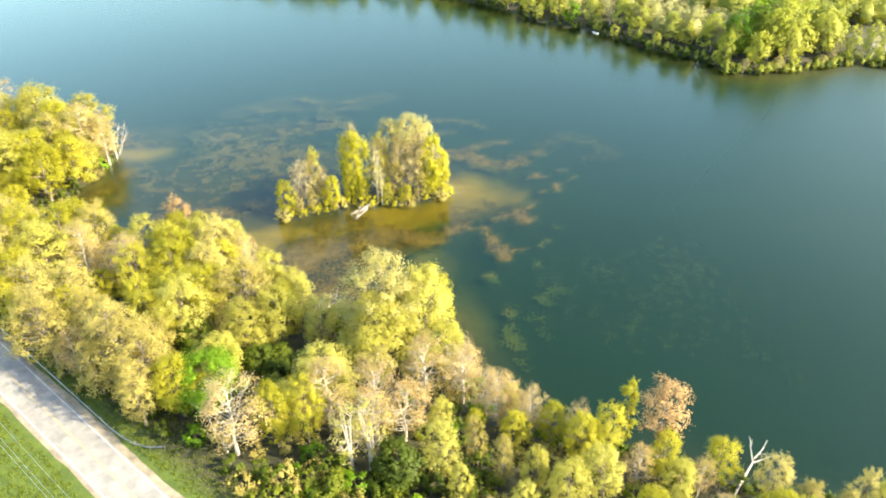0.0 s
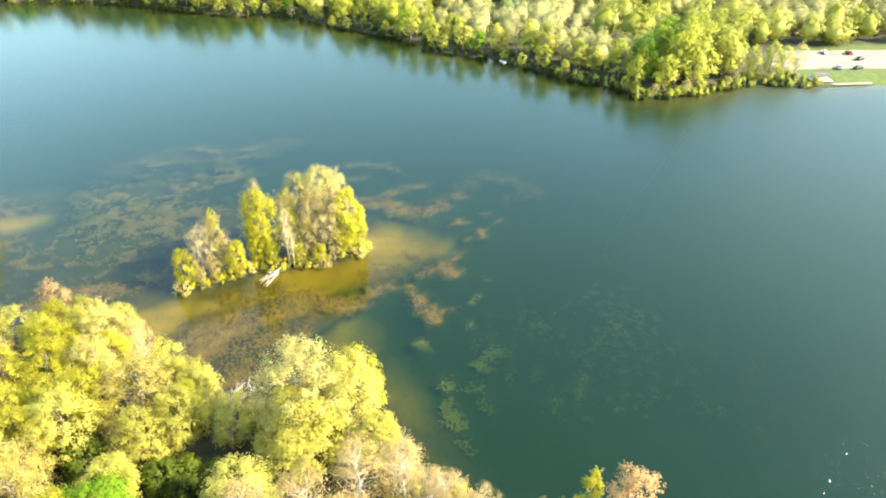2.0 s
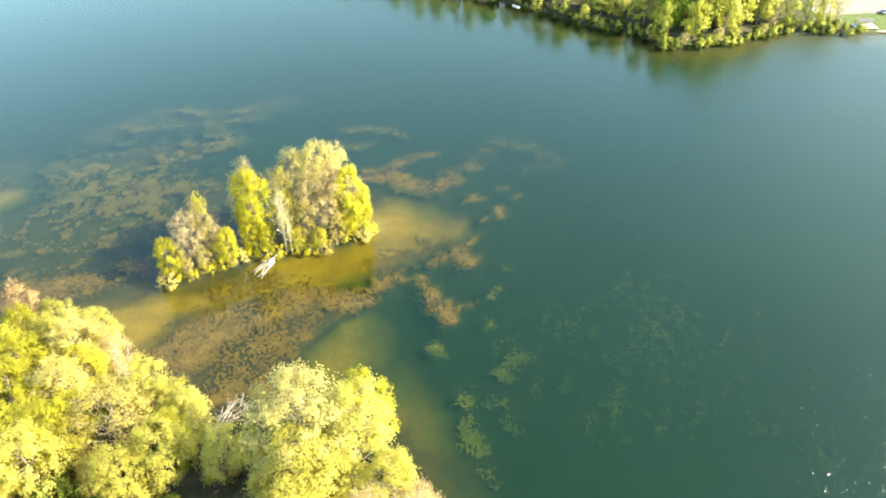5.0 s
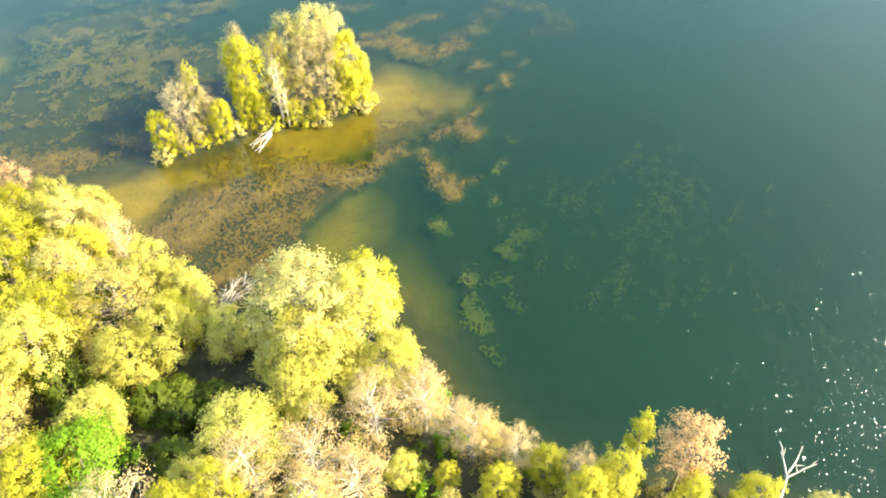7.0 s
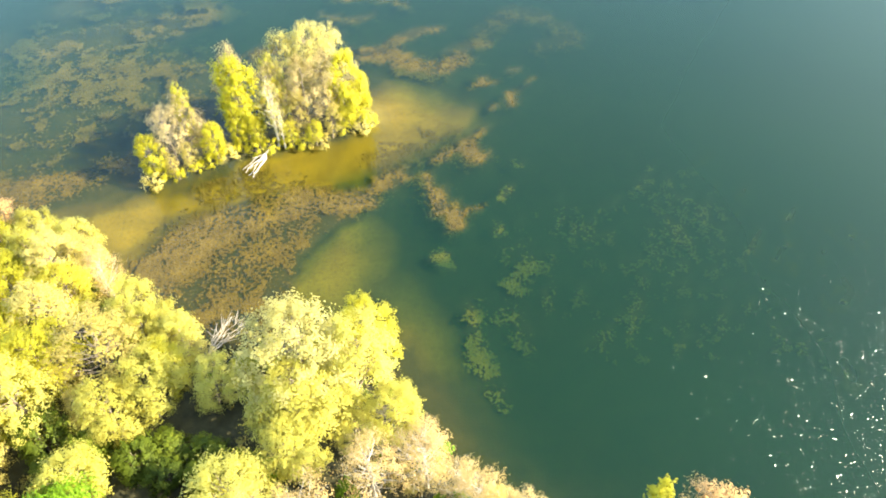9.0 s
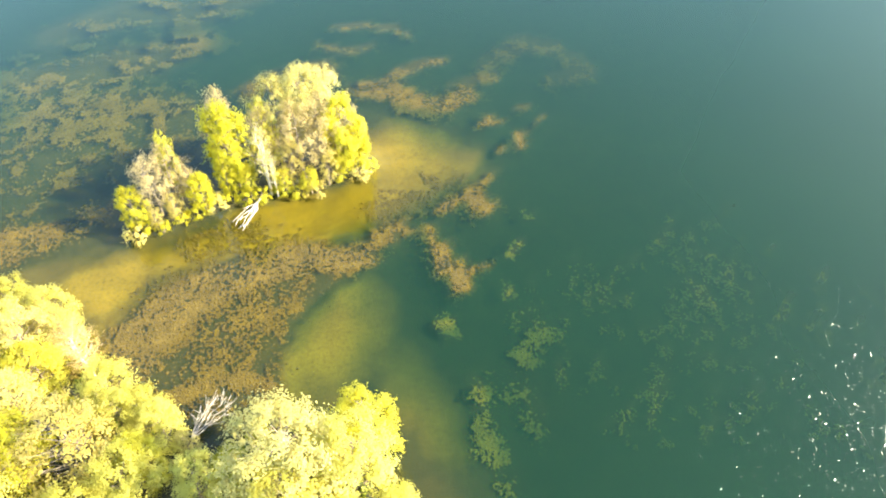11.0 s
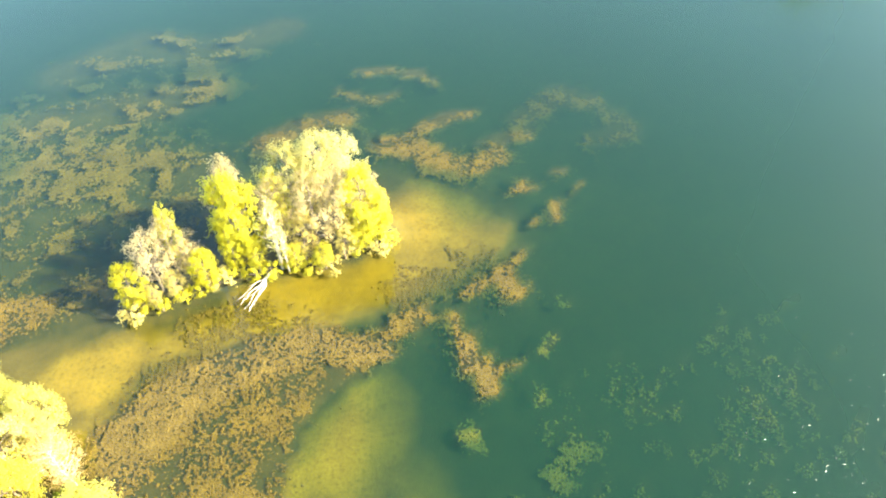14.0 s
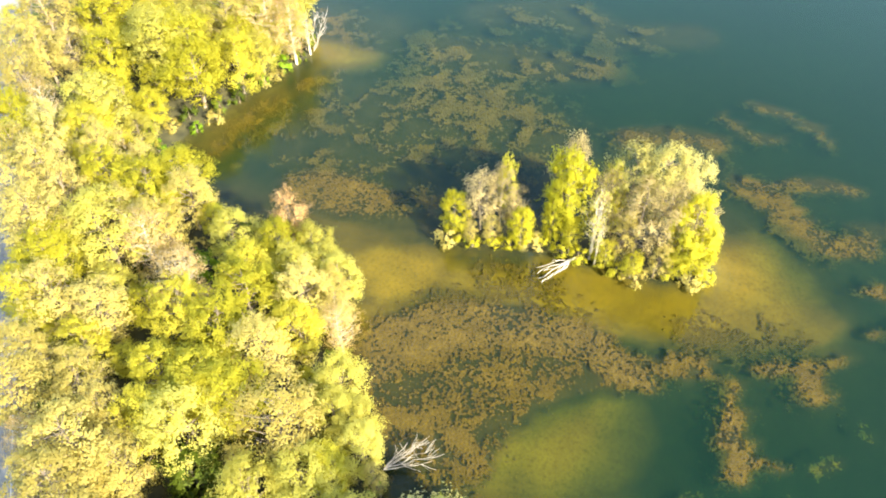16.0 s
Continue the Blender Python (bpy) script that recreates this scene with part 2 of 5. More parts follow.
# ---------------------------------------------------------------- the lay of the land
# shorelines as corner points of the plan, joined smoothly
BANK = [(-900, 430), (-420, 330), (-250, 262), (-165, 238), (-128, 231), (-104, 221), (-94, 210), (-98, 196), (-99, 180), (-102, 166),
        (-99, 158), (-84, 157), (-62, 156), (-50, 152), (-45, 143), (-39, 135), (-30, 127), (-20, 122), (-7, 122), (1, 119), (5, 111), (8, 103), (14, 95),
        (22, 90), (34, 86), (47, 81), (60, 74), (78, 68), (120, 55), (220, 30), (500, -60), (1500, -300), (1500, -1500), (-1500, -1500), (-1500, 430)]
ISLAND = [(-41, 172.5), (-35, 171), (-27, 174), (-19, 176.5), (-12, 177.5), (-5, 177), (2, 179.5), (7, 180.5), (9, 184), (6, 189), (-4, 191), (-15, 190), (-25, 186), (-33, 180), (-40, 176)]
FARSIDE = [(-2600, 430), (-900, 470), (-430, 530), (-300, 525), (-193, 514), (-160, 511), (-113, 495), (-75, 468), (-47, 454), (-16, 446), (8, 417), (36, 389), (58, 356), (81, 340),
           (98, 312), (116, 297), (121, 280), (132, 278), (152, 281), (172, 287), (188, 284), (198, 278), (228, 277), (300, 262), (420, 250), (700, 255), (1100, 300), (1000, 380),
           (700, 390), (450, 415), (345, 452), (318, 515), (303, 580), (285, 640), (185, 740), (120, 850), (85, 830), (66, 765), (58, 720), (20, 690), (-4, 640), (-8, 600), (-14, 600), (-17, 690), (-10, 790), (-20, 850), (16, 930), (40, 1200), (110, 1600), (400, 2600), (-2600, 2600)]
ISLET_A = [(296, 985), (330, 955), (400, 922), (440, 905), (452, 918), (420, 950), (350, 985), (310, 1000)]
ISLET_B = [(30, 893), (48, 876), (68, 872), (72, 892), (50, 912), (34, 912)]
BAR_C = [(350, 640), (372, 636), (428, 644), (430, 652), (380, 656), (352, 650)]
BAR_D = [(446, 652), (500, 622), (640, 560), (650, 570), (520, 640), (456, 662)]
FAR_EAST = [(760, 1080), (830, 1060), (1100, 1000), (2600, 900), (2600, 1700), (900, 1500), (800, 1200)]
LANDS = [BANK, ISLAND, FARSIDE, ISLET_A, ISLET_B, BAR_C, BAR_D, FAR_EAST]


def shore_distance(poly, x, y):
    """Metres from the outline, positive on the land side."""
    p = np.array(poly, dtype=float)
    q = np.roll(p, -1, axis=0)
    best = np.full(x.shape, 1e9)
    inside = np.zeros(x.shape, dtype=bool)
    for (ax, ay), (cx, cy) in zip(p, q):
        dx, dy = cx - ax, cy - ay
        s = np.clip(((x - ax) * dx + (y - ay) * dy) / (dx * dx + dy * dy), 0, 1)
        best = np.minimum(best, np.hypot(x - ax - s * dx, y - ay - s * dy))
        cross = (ay > y) != (cy > y)
        inside ^= cross & (x < (cx - ax) * (y - ay) / (cy - ay + 1e-12) + ax)
    return np.where(inside, best, -best)


WAVES = [(random.uniform(0, 6.3), random.uniform(0, 6.3), random.uniform(0, 6.3)) for _ in range(8)]


def ripple(x, y, size):
    """A smooth uneven field from -1 to 1 with lumps of about that size."""
    out = np.zeros(np.shape(x))
    for i, (a, c, d) in enumerate(WAVES):
        k = 2 * math.pi / size * (0.6 + 0.17 * i)
        out = out + np.sin(x * k * math.cos(a) + y * k * math.sin(a) + c + 1.5 * np.sin(y * k * 0.37 + d)) / 4
    return np.clip(out, -1, 1)


def value_noise(x, y, size, octaves=3, seed=0):
    """Cloudy noise from 0 to 1, vectorised; its largest lumps are about size metres."""
    out, amp, total = np.zeros(np.shape(x)), 1.0, 0.0
    for o in range(octaves):
        u, v = np.asarray(x) / size + 17.3 * (o + seed), np.asarray(y) / size - 9.1 * (o + seed)
        i, j = np.floor(u), np.floor(v)
        fu, fv = u - i, v - j
        fu, fv = fu * fu * (3 - 2 * fu), fv * fv * (3 - 2 * fv)

        def dice(a, c):
            return np.mod(np.sin(a * 127.1 + c * 311.7 + seed * 74.7) * 43758.5453, 1.0)
        out = out + amp * ((dice(i, j) * (1 - fu) + dice(i + 1, j) * fu) * (1 - fv) + (dice(i, j + 1) * (1 - fu) + dice(i + 1, j + 1) * fu) * fv)
        total, amp, size = total + amp, amp * 0.55, size * 0.47
    return out / total


ROAD_A, ROAD_DIR = np.array((-46.5, 77.5)), np.array((-0.748, 0.664))
ROAD_N = np.array((0.664, 0.748))          # towards the lake
ROAD_Z = 3.0


def road_offset(x, y):
    return (x - ROAD_A[0]) * ROAD_N[0] + (y - ROAD_A[1]) * ROAD_N[1]


# sandy shallows: centre, half sizes, turn in degrees, depth over them, how clean the sand is
SHALLOWS = [(-43, 161, 9, 7, 35, 0.7, 1.0), (14, 187.5, 9.8, 8.5, 10, 1.4, 0.8), (-4.5, 140.5, 8, 12, -35, 1.3, 0.95), (8, 129, 5, 13, 12, 2.0, 0.5), (-90, 216, 10, 6, 20, 1.1, 0.8), (-97, 183, 7, 20, 0, 0.6, 0.3), (-42.5, 149, 5, 9, -32, 0.6, 0.7), (-18, 168, 25, 5.5, 16, 0.7, 0.75), (3, 174, 17, 5, 14, 0.75, 0.66),
            (-50, 150, 8, 8, 0, 0.5, 0.5), (-57, 161, 12, 9, 15, 0.7, 0.4), (-10, 166, 18, 5, 16, 1.0, 0.62), (14, 176, 14, 6, 20, 1.1, 0.6), (-66, 188, 22, 16, 0, 1.4, 0.0), (-12, 206, 17, 6, 20, 1.5, 0.3)]
# beds of water weed: strokes of (x, y, half width), share of cover, height of the tops
WEEDS = [([(-38, 139, 5), (-34.5, 147.5, 5.5), (-27.5, 154.5, 5.5), (-18, 159.3, 4.6), (-8, 160.8, 4.2), (-1, 159, 3), (5, 157.2, 1.6)], 0.64, -0.2, "weed"),
         ([(-29, 136, 7), (-24, 143, 7.5), (-17, 150, 6.5), (-10, 155, 4)], -0.25, -0.4, "weed"), ([(-16, 133, 3), (-15, 140, 3.5), (-13, 147, 3.5), (-7, 153.5, 3), (0, 156.5, 2)], -0.35, -0.5, "weed"), ([(-28, 133, 4), (-20, 134, 4.5), (-15, 134, 3)], 0.45, -0.35, "weed"),
         ([(15, 163, 1.6), (16.5, 157, 2.2), (18, 152.5, 3), (19, 149, 2.2)], 0.75, -0.25, "weed"), ([(21, 151.5, 1.3), (25, 153.2, 1.3)], 0.15, -0.35, "weed"),
         ([(24.5, 171.5, 2.2), (26.4, 167.5, 2.8)], 0.6, -0.3, "weed"), ([(18, 167.5, 1.3), (21, 170.5, 1.6)], 0.35, -0.3, "weed"), ([(4.5, 161.5, 2.5), (10, 164.5, 3)], 0.3, -0.4, "weed"), ([(27, 173, 1.2), (30, 176.5, 1)], 0.2, -0.5, "weed"),
         ([(7, 210, 3.4), (13, 208, 4.2), (19, 202.5, 3.2), (24.5, 200, 2.8), (30, 203, 3.2)], 0.6, -0.6, "weed"), ([(15, 214, 2.4), (20, 216.5, 2.6), (27, 218, 1.8)], 0.2, -0.7, "weed"), ([(27, 207, 2), (37, 209, 2.4)], -0.1, -1.0, "weed"),
         ([(31, 192, 1.8), (33.5, 192.5, 2.2)], 0.4, -0.3, "weed"), ([(37.3, 184, 1.7), (38.3, 186.8, 1.7)], 0.8, -0.3, "weed"), ([(33, 182.5, 1.2), (34, 184, 1)], 0.5, -0.3, "weed"), ([(40, 195.5, 1.2), (43, 196, 1)], 0.4, -0.4, "weed"), ([(42.5, 190.5, 0.9), (45, 193, 0.8)], 0.4, -0.4, "weed"),
         ([(36, 214, 3), (47, 221.5, 4.5), (53, 218, 4)], -0.3, -1.8, "weed"), ([(57, 212, 4), (58.5, 206.5, 3.5), (50, 205, 3)], -0.5, -1.9, "weed"),
         ([(2, 237.5, 1.4), (10, 236.5, 2.2), (17, 234.5, 2), (21, 230, 1.2)], 0.35, -0.9, "weed"), ([(-2, 230, 2), (5, 226, 2.4), (11, 227.5, 2)], 0.1, -1.0, "weed"),
         ([(-19, 214, 3), (-10, 219, 3.6), (-1, 220, 3.6)], 0.45, -0.8, "weed"),
         ([(-66, 227, 11), (-54, 229, 12), (-42, 232, 10), (-33, 236, 8)], -0.45, -0.75, "weed"), ([(-61, 213, 11), (-47, 213, 11), (-31, 207, 9)], -0.55, -0.7, "weed"),
         ([(-86, 193, 9), (-72, 198, 12), (-56, 199, 12), (-38, 202, 9)], -0.6, -0.7, "weed"), ([(-84, 181, 8), (-68, 181, 10), (-52, 183, 9)], -0.6, -0.6, "weed"), ([(-70, 171, 5), (-62, 173, 6), (-55, 174, 4)], 0.5, -0.45, "weed"),
         ([(-66, 247, 8), (-50, 256, 11), (-32, 252, 9), (-15, 260, 7)], -1.1, -0.8, "weed"), ([(-98, 226, 7), (-86, 229, 8)], -0.7, -0.8, "weed"),
         ([(28, 141.5, 2.6), (31, 138, 3), (27, 135, 2.4), (24, 129, 3.2), (26, 122, 3)], -0.3, -2.1, "weed_green"), ([(18, 129, 1.6), (18, 127, 1.6)], 0.5, -0.8, "weed_green"), ([(17.5, 123, 1.6), (19, 112, 1.8)], -0.2, -1.6, "weed_green"), ([(26.6, 146, 1.2), (27.6, 147.5, 1.2)], 0.5, -0.8, "weed_green"),
         ([(6, 170, 3), (14, 172, 4), (22, 177, 3.5)], -0.1, -0.6, "weed_dark"), ([(-34, 158, 2.5), (-22, 165, 2.6), (-10, 167, 2.4)], -0.25, -0.5, "weed_dark"), ([(-30, 167, 3), (-18, 171, 3)], -0.6, -0.4, "weed_dark"),
         ([(-92, 190, 4), (-94, 175, 4)], 0.1, -0.4, "weed_dark"),
         ([(29, 154.5, 1.4), (30.5, 156, 1.4)], 0.4, -0.5, "weed_green"), ([(34, 165, 1), (34.5, 163.5, 1)], 0.3, -0.5, "weed_green"), ([(14, 142, 1.2), (16.5, 140, 1.2)], 0.4, -0.5, "weed_green")]


def stroke_field(stroke, x, y):
    """1 in the middle of a stroke, 0 at its rim, negative outside."""
    best = np.full(np.shape(x), -9.0)
    for (ax, ay, ar), (cx, cy, cr) in zip(stroke, stroke[1:]):
        dx, dy = cx - ax, cy - ay
        s = np.clip(((x - ax) * dx + (y - ay) * dy) / (dx * dx + dy * dy), 0, 1)
        best = np.maximum(best, 1 - np.hypot(x - ax - s * dx, y - ay - s * dy) / (ar + s * (cr - ar)))
    return best


# loose tufts on the deep bed, in drifts
DRIFTS = [(65.7, 155.6), (58.7, 153.3), (67, 146), (59, 145.3), (60.5, 142), (56, 138), (56.5, 141), (62, 133.7), (74, 150.4), (81, 143.5), (73, 135.6), (75, 131.4), (54, 128), (42, 139), (46.5, 146.5), (40.4, 147.6), (37.7, 145), (34.6, 129.6), (67.6, 130.8), (63.8, 139),
          (66, 145), (54, 135), (48, 130), (44, 122), (60, 122), (68, 116), (80, 122), (52, 116), (38, 118), (74, 106), (88, 134)]
tuft_rng = np.random.default_rng(21)
TUFTS = []
for hx, hy in DRIFTS:
    for _ in range(int(tuft_rng.integers(5, 12))):
        TUFTS.append((hx + tuft_rng.normal(0, 2.8), hy + tuft_rng.normal(0, 2.8), tuft_rng.uniform(0.6, 1.7)))


def tuft_field(x, y):
    """Where loose tufts stand on the deep bed, from 0 to 1."""
    f = np.zeros(np.shape(x))
    for cx, cy, r in TUFTS:
        f = np.maximum(f, 1 - np.hypot(x - cx, y - cy) / r)
    return np.clip(f * 2.2, 0, 1)


def land_height(x, y):
    """Height of the ground, and how sandy and how grassy it is."""
    land = np.full(x.shape, -1e9)
    for poly in LANDS:
        land = np.maximum(land, shore_distance(poly, x, y))
    wob = ripple(x, y, 9) * 0.6 + ripple(x + 40, y, 30) * 0.5 - 1.2
    d = land + np.where(np.abs(land) < 30, wob, 0)
    up = 0.5 * (1 - np.exp(-np.maximum(d, 0) / 2)) + 2.4 * (1 - np.exp(-np.maximum(d, 0) / 25)) + np.where(land > 40, ripple(x, y, 120) * 0.5, 0)
    isle = shore_distance(ISLAND, x, y) > -3
    up = np.where(isle, np.minimum(up, 0.7), up)
    reach = 22 - 15 * np.clip((x - 2) / 22, 0, 1) * np.clip((165 - y) / 30, 0, 1)
    depth = 0.25 + 2.7 * (1 - np.exp(np.minimum(d, 0) / reach))
    sand = np.zeros(x.shape)
    for cx, cy, rx, ry, turn, deep, clean in SHALLOWS:
        c, s = math.cos(radians(turn)), math.sin(radians(turn))
        wx, wy = x + 9 * (value_noise(x, y, 13, 3, 12) - 0.5), y + 9 * (value_noise(x, y, 13, 3, 13) - 0.5)
        u, v = ((wx - cx) * c + (wy - cy) * s) / rx, (-(wx - cx) * s + (wy - cy) * c) / ry
        f = np.clip((1.75 - np.hypot(u, v)) / 1.45 + 0.6 * (value_noise(x, y, 7, 4, 7) - 0.5), 0, 1)
        f = f * f * (3 - 2 * f)
        depth = depth * (1 - f) + np.minimum(depth, deep) * f
        sand = np.maximum(sand, f * clean)
    for stroke, cover, top, kind in WEEDS:
        if kind == "weed" and not (cover < 0 and max(p[2] for p in stroke) > 7.6):
            f = np.clip(stroke_field(stroke, x, y) * 2.2 + 0.4, 0, 1)
            depth = depth * (1 - f) + np.minimum(depth, 0.32 - top) * f
            sand = sand * (1 - 0.9 * np.clip(stroke_field(stroke, x, y) * 3 + 0.6, 0, 1))
    seen = depth + np.maximum(depth - 1.2, 0) * 1.5
    for stroke, cover, top, kind in WEEDS:
        if kind != "weed_dark":
            f = np.clip(stroke_field(stroke, x, y) * (1.2 if cover < 0 else 2.6) + (0.35 if cover < 0 else 0.2), 0, 1)
            seen = seen * (1 - f) + np.minimum(seen, (0.25 + 0.48 * max(0, 0.5 - cover) if kind == "weed" else 1.6) - top) * f
    f = tuft_field(x, y)
    seen = seen * (1 - f) + np.minimum(seen, 3.45) * f
    z = np.where(d > 0, up, -depth * np.clip(-d / 1.5, 0, 1))
    off = road_offset(x, y)
    flat = np.clip((16 - np.abs(off)) / 8, 0, 1) * (land > 5) * (y < 420) * (x < 200)
    z = z * (1 - flat) + (ROAD_Z - 0.06) * flat
    pad = np.clip((36 - np.hypot((x - 240) / 1.6, y - 304)) / 9, 0, 1) * np.clip((land - 2) / 6, 0, 1)
    z = z * (1 - pad) + 1.5 * pad
    grass = np.clip((9.5 - off) / 3, 0, 1) * (y < 330) * (x < 300)
    park = np.clip((32 - np.hypot((x - 238) / 1.55, y - 301)) / 5, 0, 1)
    return z, np.maximum(seen, 0.0) * (d < 0), np.clip(sand, 0, 1), np.maximum(grass, park)


def steps(*stops):
    """Coordinates from stop to stop: (from, to, step)."""
    out = []
    for a, c, s in stops:
        out.extend(np.arange(a, c, s).tolist())
    return np.array(out + [stops[-1][1]])


GX = steps((-2600, -700, 100), (-700, -240, 20), (-240, -112, 5), (-112, 90, 2.2), (90, 260, 3), (260, 700, 20), (700, 2600, 100))
GY = steps((-1400, 0, 100), (0, 60, 6), (60, 262, 2.2), (262, 300, 2.5), (300, 530, 4.6), (530, 1100, 19), (1100, 2600, 75))
gx, gy = np.meshgrid(GX, GY)
gz, gdepth, gsand, ggrass = land_height(gx, gy)


def sheet_faces(nx, ny):
    i = np.arange(nx - 1)[None, :] + nx * np.arange(ny - 1)[:, None]
    return np.stack((i, i + 1, i + nx + 1, i + nx), -1).reshape(-1, 4)


def build_sheet(name, z, material, label, category):
    me = mesh_of(name, np.stack((gx, gy, z), -1).reshape(-1, 3), sheet_faces(len(GX), len(GY)), material, smooth=True)
    float_attribute(me, "depth", gdepth.ravel())
    float_attribute(me, "sand", gsand.ravel())
    float_attribute(me, "grass", ggrass.ravel())
    return tagged(new(name, me), label, category, kind="structure")


build_sheet("ground", gz, "ground", "leaf-littered woodland ground sloping into a sandy lake bed", "ground")
lake = build_sheet("water", np.zeros(gx.shape), "water", "calm green lake water, clear over the sandy shallows", "water")
lake.visible_shadow = False      # a clear pane: daylight reaches the bed


def ground_at(x, y):
    return float(land_height(np.array([float(x)]), np.array([float(y)]))[0][0])


# ---------------------------------------------------------------- water weed


def weed_cover(n, stroke, cover, x, y):
    """How lush a bed is: above 0 there is weed."""
    f = stroke_field(stroke, x, y)
    wide = max(p[2] for p in stroke) > 5
    cloud = value_noise(x, y, 7 if wide else 2.6, 4, n) - 0.5
    grain = value_noise(x, y, 0.42, 2, n + 3) - 0.5
    if max(p[2] for p in stroke) > 7.6 and cover < 0.0:
        flock = 0.55 * (value_noise(x, y, 9, 2, n + 1) - 0.5) + value_noise(x, y, 3.4, 3, n + 2) - 0.5
        return np.clip(f * 1.0, -1, 0.3) + flock * 3.6 + grain * 1.7 - 0.36 + 0.5 * cover
    return np.minimum(f * (1.6 if wide else 0.9), 0.45) + cloud * (1.6 if wide else 3.4) * (1 if cover < 0.7 else 0.7) + grain * (2.2 if cover < 0.7 else 2.9) - 0.46 + 0.38 * cover


def build_weeds():
    rng = np.random.default_rng(5)
    cell = 0.18
    for n, (stroke, cover, top, kind) in enumerate(WEEDS):
        s = np.array(stroke)
        r = s[:, 2].max() + 2.5
        lo, hi = s[:, :2].min(0) - r, s[:, :2].max(0) + r
        xs, ys = np.meshgrid(np.arange(lo[0], hi[0], cell), np.arange(lo[1], hi[1], cell))
        ny, nx = xs.shape
        x, y = xs + rng.uniform(-0.42, 0.42, xs.shape) * cell, ys + rng.uniform(-0.42, 0.42, xs.shape) * cell
        z = top - 0.08 + rng.uniform(-0.05, 0.05, xs.shape)
        mid = (x[:-1, :-1] + x[1:, 1:]) / 2, (y[:-1, :-1] + y[1:, 1:]) / 2
        keep = weed_cover(n, stroke, cover, *mid) + rng.normal(0, 0.10, mid[0].shape) > 0
        faces = sheet_faces(nx, ny)[keep.ravel()]
        used, back = np.unique(faces, return_inverse=True)
        verts = np.stack((x, y, z), -1).reshape(-1, 3)[used]
        faces = back.reshape(-1, 4)
        # small tufts that stand up from the mat
        count = int((hi - lo).prod() * 3.6)
        tx, ty = rng.uniform(lo[0], hi[0], count), rng.uniform(lo[1], hi[1], count)
        ok = weed_cover(n, stroke, cover, tx, ty) > -0.05
        tx, ty = tx[ok], ty[ok]
        k, count = 5, len(tx)
        ang = np.arange(k)[None] * 2 * math.pi / k + rng.uniform(0, 6, (count, 1))
        rad = rng.uniform(0.1, 0.26, (count, 1)) * rng.uniform(0.6, 1.3, (count, k))
        ring = np.stack((tx[:, None] + rad * np.cos(ang), ty[:, None] + rad * np.sin(ang), np.full((count, k), top - 0.09)), -1)
        tip = np.stack((tx, ty, np.minimum(top + rng.uniform(0.0, 0.2, count), -0.03)), -1)[:, None]
        base = len(verts) + np.arange(count)[:, None] * (k + 1)
        tufts = np.stack((np.repeat(base, k, 1), base + 1 + np.arange(k), base + 1 + (np.arange(k) + 1) % k), -1).reshape(-1, 3)
        verts = np.concatenate((verts, np.concatenate((tip, ring), 1).reshape(-1, 3)))
        me = mesh_of("water_weed", verts, faces.tolist() + tufts.tolist(), kind)
        tagged(new("water_weed", me), {"weed": "brown mat of water weed just under the surface", "weed_dark": "dark olive tufts of weed over the shallows"}[kind] if kind != "weed_green" else "dim green tufts of water weed in deep water", "water weed", "beds of water weed", "stuff")
    # scattered tufts over the deep bed
    count = 24000
    x, y = rng.uniform(20, 112, count), rng.uniform(70, 172, count)
    keep = (tuft_field(x, y) > 0.25 + 0.6 * value_noise(x, y, 2.0, 2, 5))
    pieces_v, pieces_f, n = [], [], 0
    for cx, cy in zip(x[keep], y[keep]):
        for _ in range(3):
            k, s = 7, rng.uniform(0.1, 0.26)
            ox, oy = rng.normal(0, 0.3, 2)
            a = np.arange(k) * 2 * math.pi / k
            rad = s * rng.uniform(0.5, 1.3, k)
            z = rng.uniform(-2.7, -2.3)
            pieces_v.append(np.concatenate(([[cx + ox, cy + oy, z]], np.stack((cx + ox + rad * np.cos(a), cy + oy + rad * np.sin(a), np.full(k, z - 0.1)), -1))))
            pieces_f.extend((n, n + 1 + i, n + 1 + (i + 1) % k) for i in range(k))
            n += k + 1
    me = mesh_of("water_weed", np.concatenate(pieces_v), pieces_f, "weed_green")
    tagged(new("water_weed", me), "dim green tufts of water weed in deep water", "water weed", "beds of water weed", "stuff")


build_weeds()


def build_glint_facets():
    """Loose facets added just above the windy water, tilted so that a few throw sun glints."""
    rng = np.random.default_rng(9)
    n = 130000
    x, y = rng.uniform(30, 170, n), rng.uniform(50, 172, n)
    keep = rng.random(n) < np.clip((x - 36) / 50, 0, 1) ** 2.0 * np.clip((160 - y) / 70, 0, 1) ** 2.0 * (0.1 + 1.4 * value_noise(x, y, 16, 3, 8))
    keep &= shore_distance(BANK, x, y) < -3
    x, y = x[keep], y[keep]
    n = len(x)
    # slopes centred near the sun's mirror angle, so the glints are set by shape
    slope = np.stack((rng.normal(0.19, 0.08, n), rng.normal(-0.41, 0.085, n)), -1)
    a = rng.uniform(0, 6.28, n)
    size = rng.uniform(0.03, 0.075, n)
    verts = np.zeros((n, 3, 3))
    for k in range(3):
        u, v = size * np.cos(a + k * 2.094), size * np.sin(a + k * 2.094)
        verts[:, k] = np.stack((x + u, y + v, 0.06 - u * slope[:, 0] - v * slope[:, 1]), -1)
    me = mesh_of("wavelets", verts.reshape(-1, 3), np.arange(n * 3).reshape(-1, 3), "ripple")
    tagged(new("wavelets", me), "tiny tilted facets added over the lake for sun glints", "water", kind="stuff")


build_glint_facets()

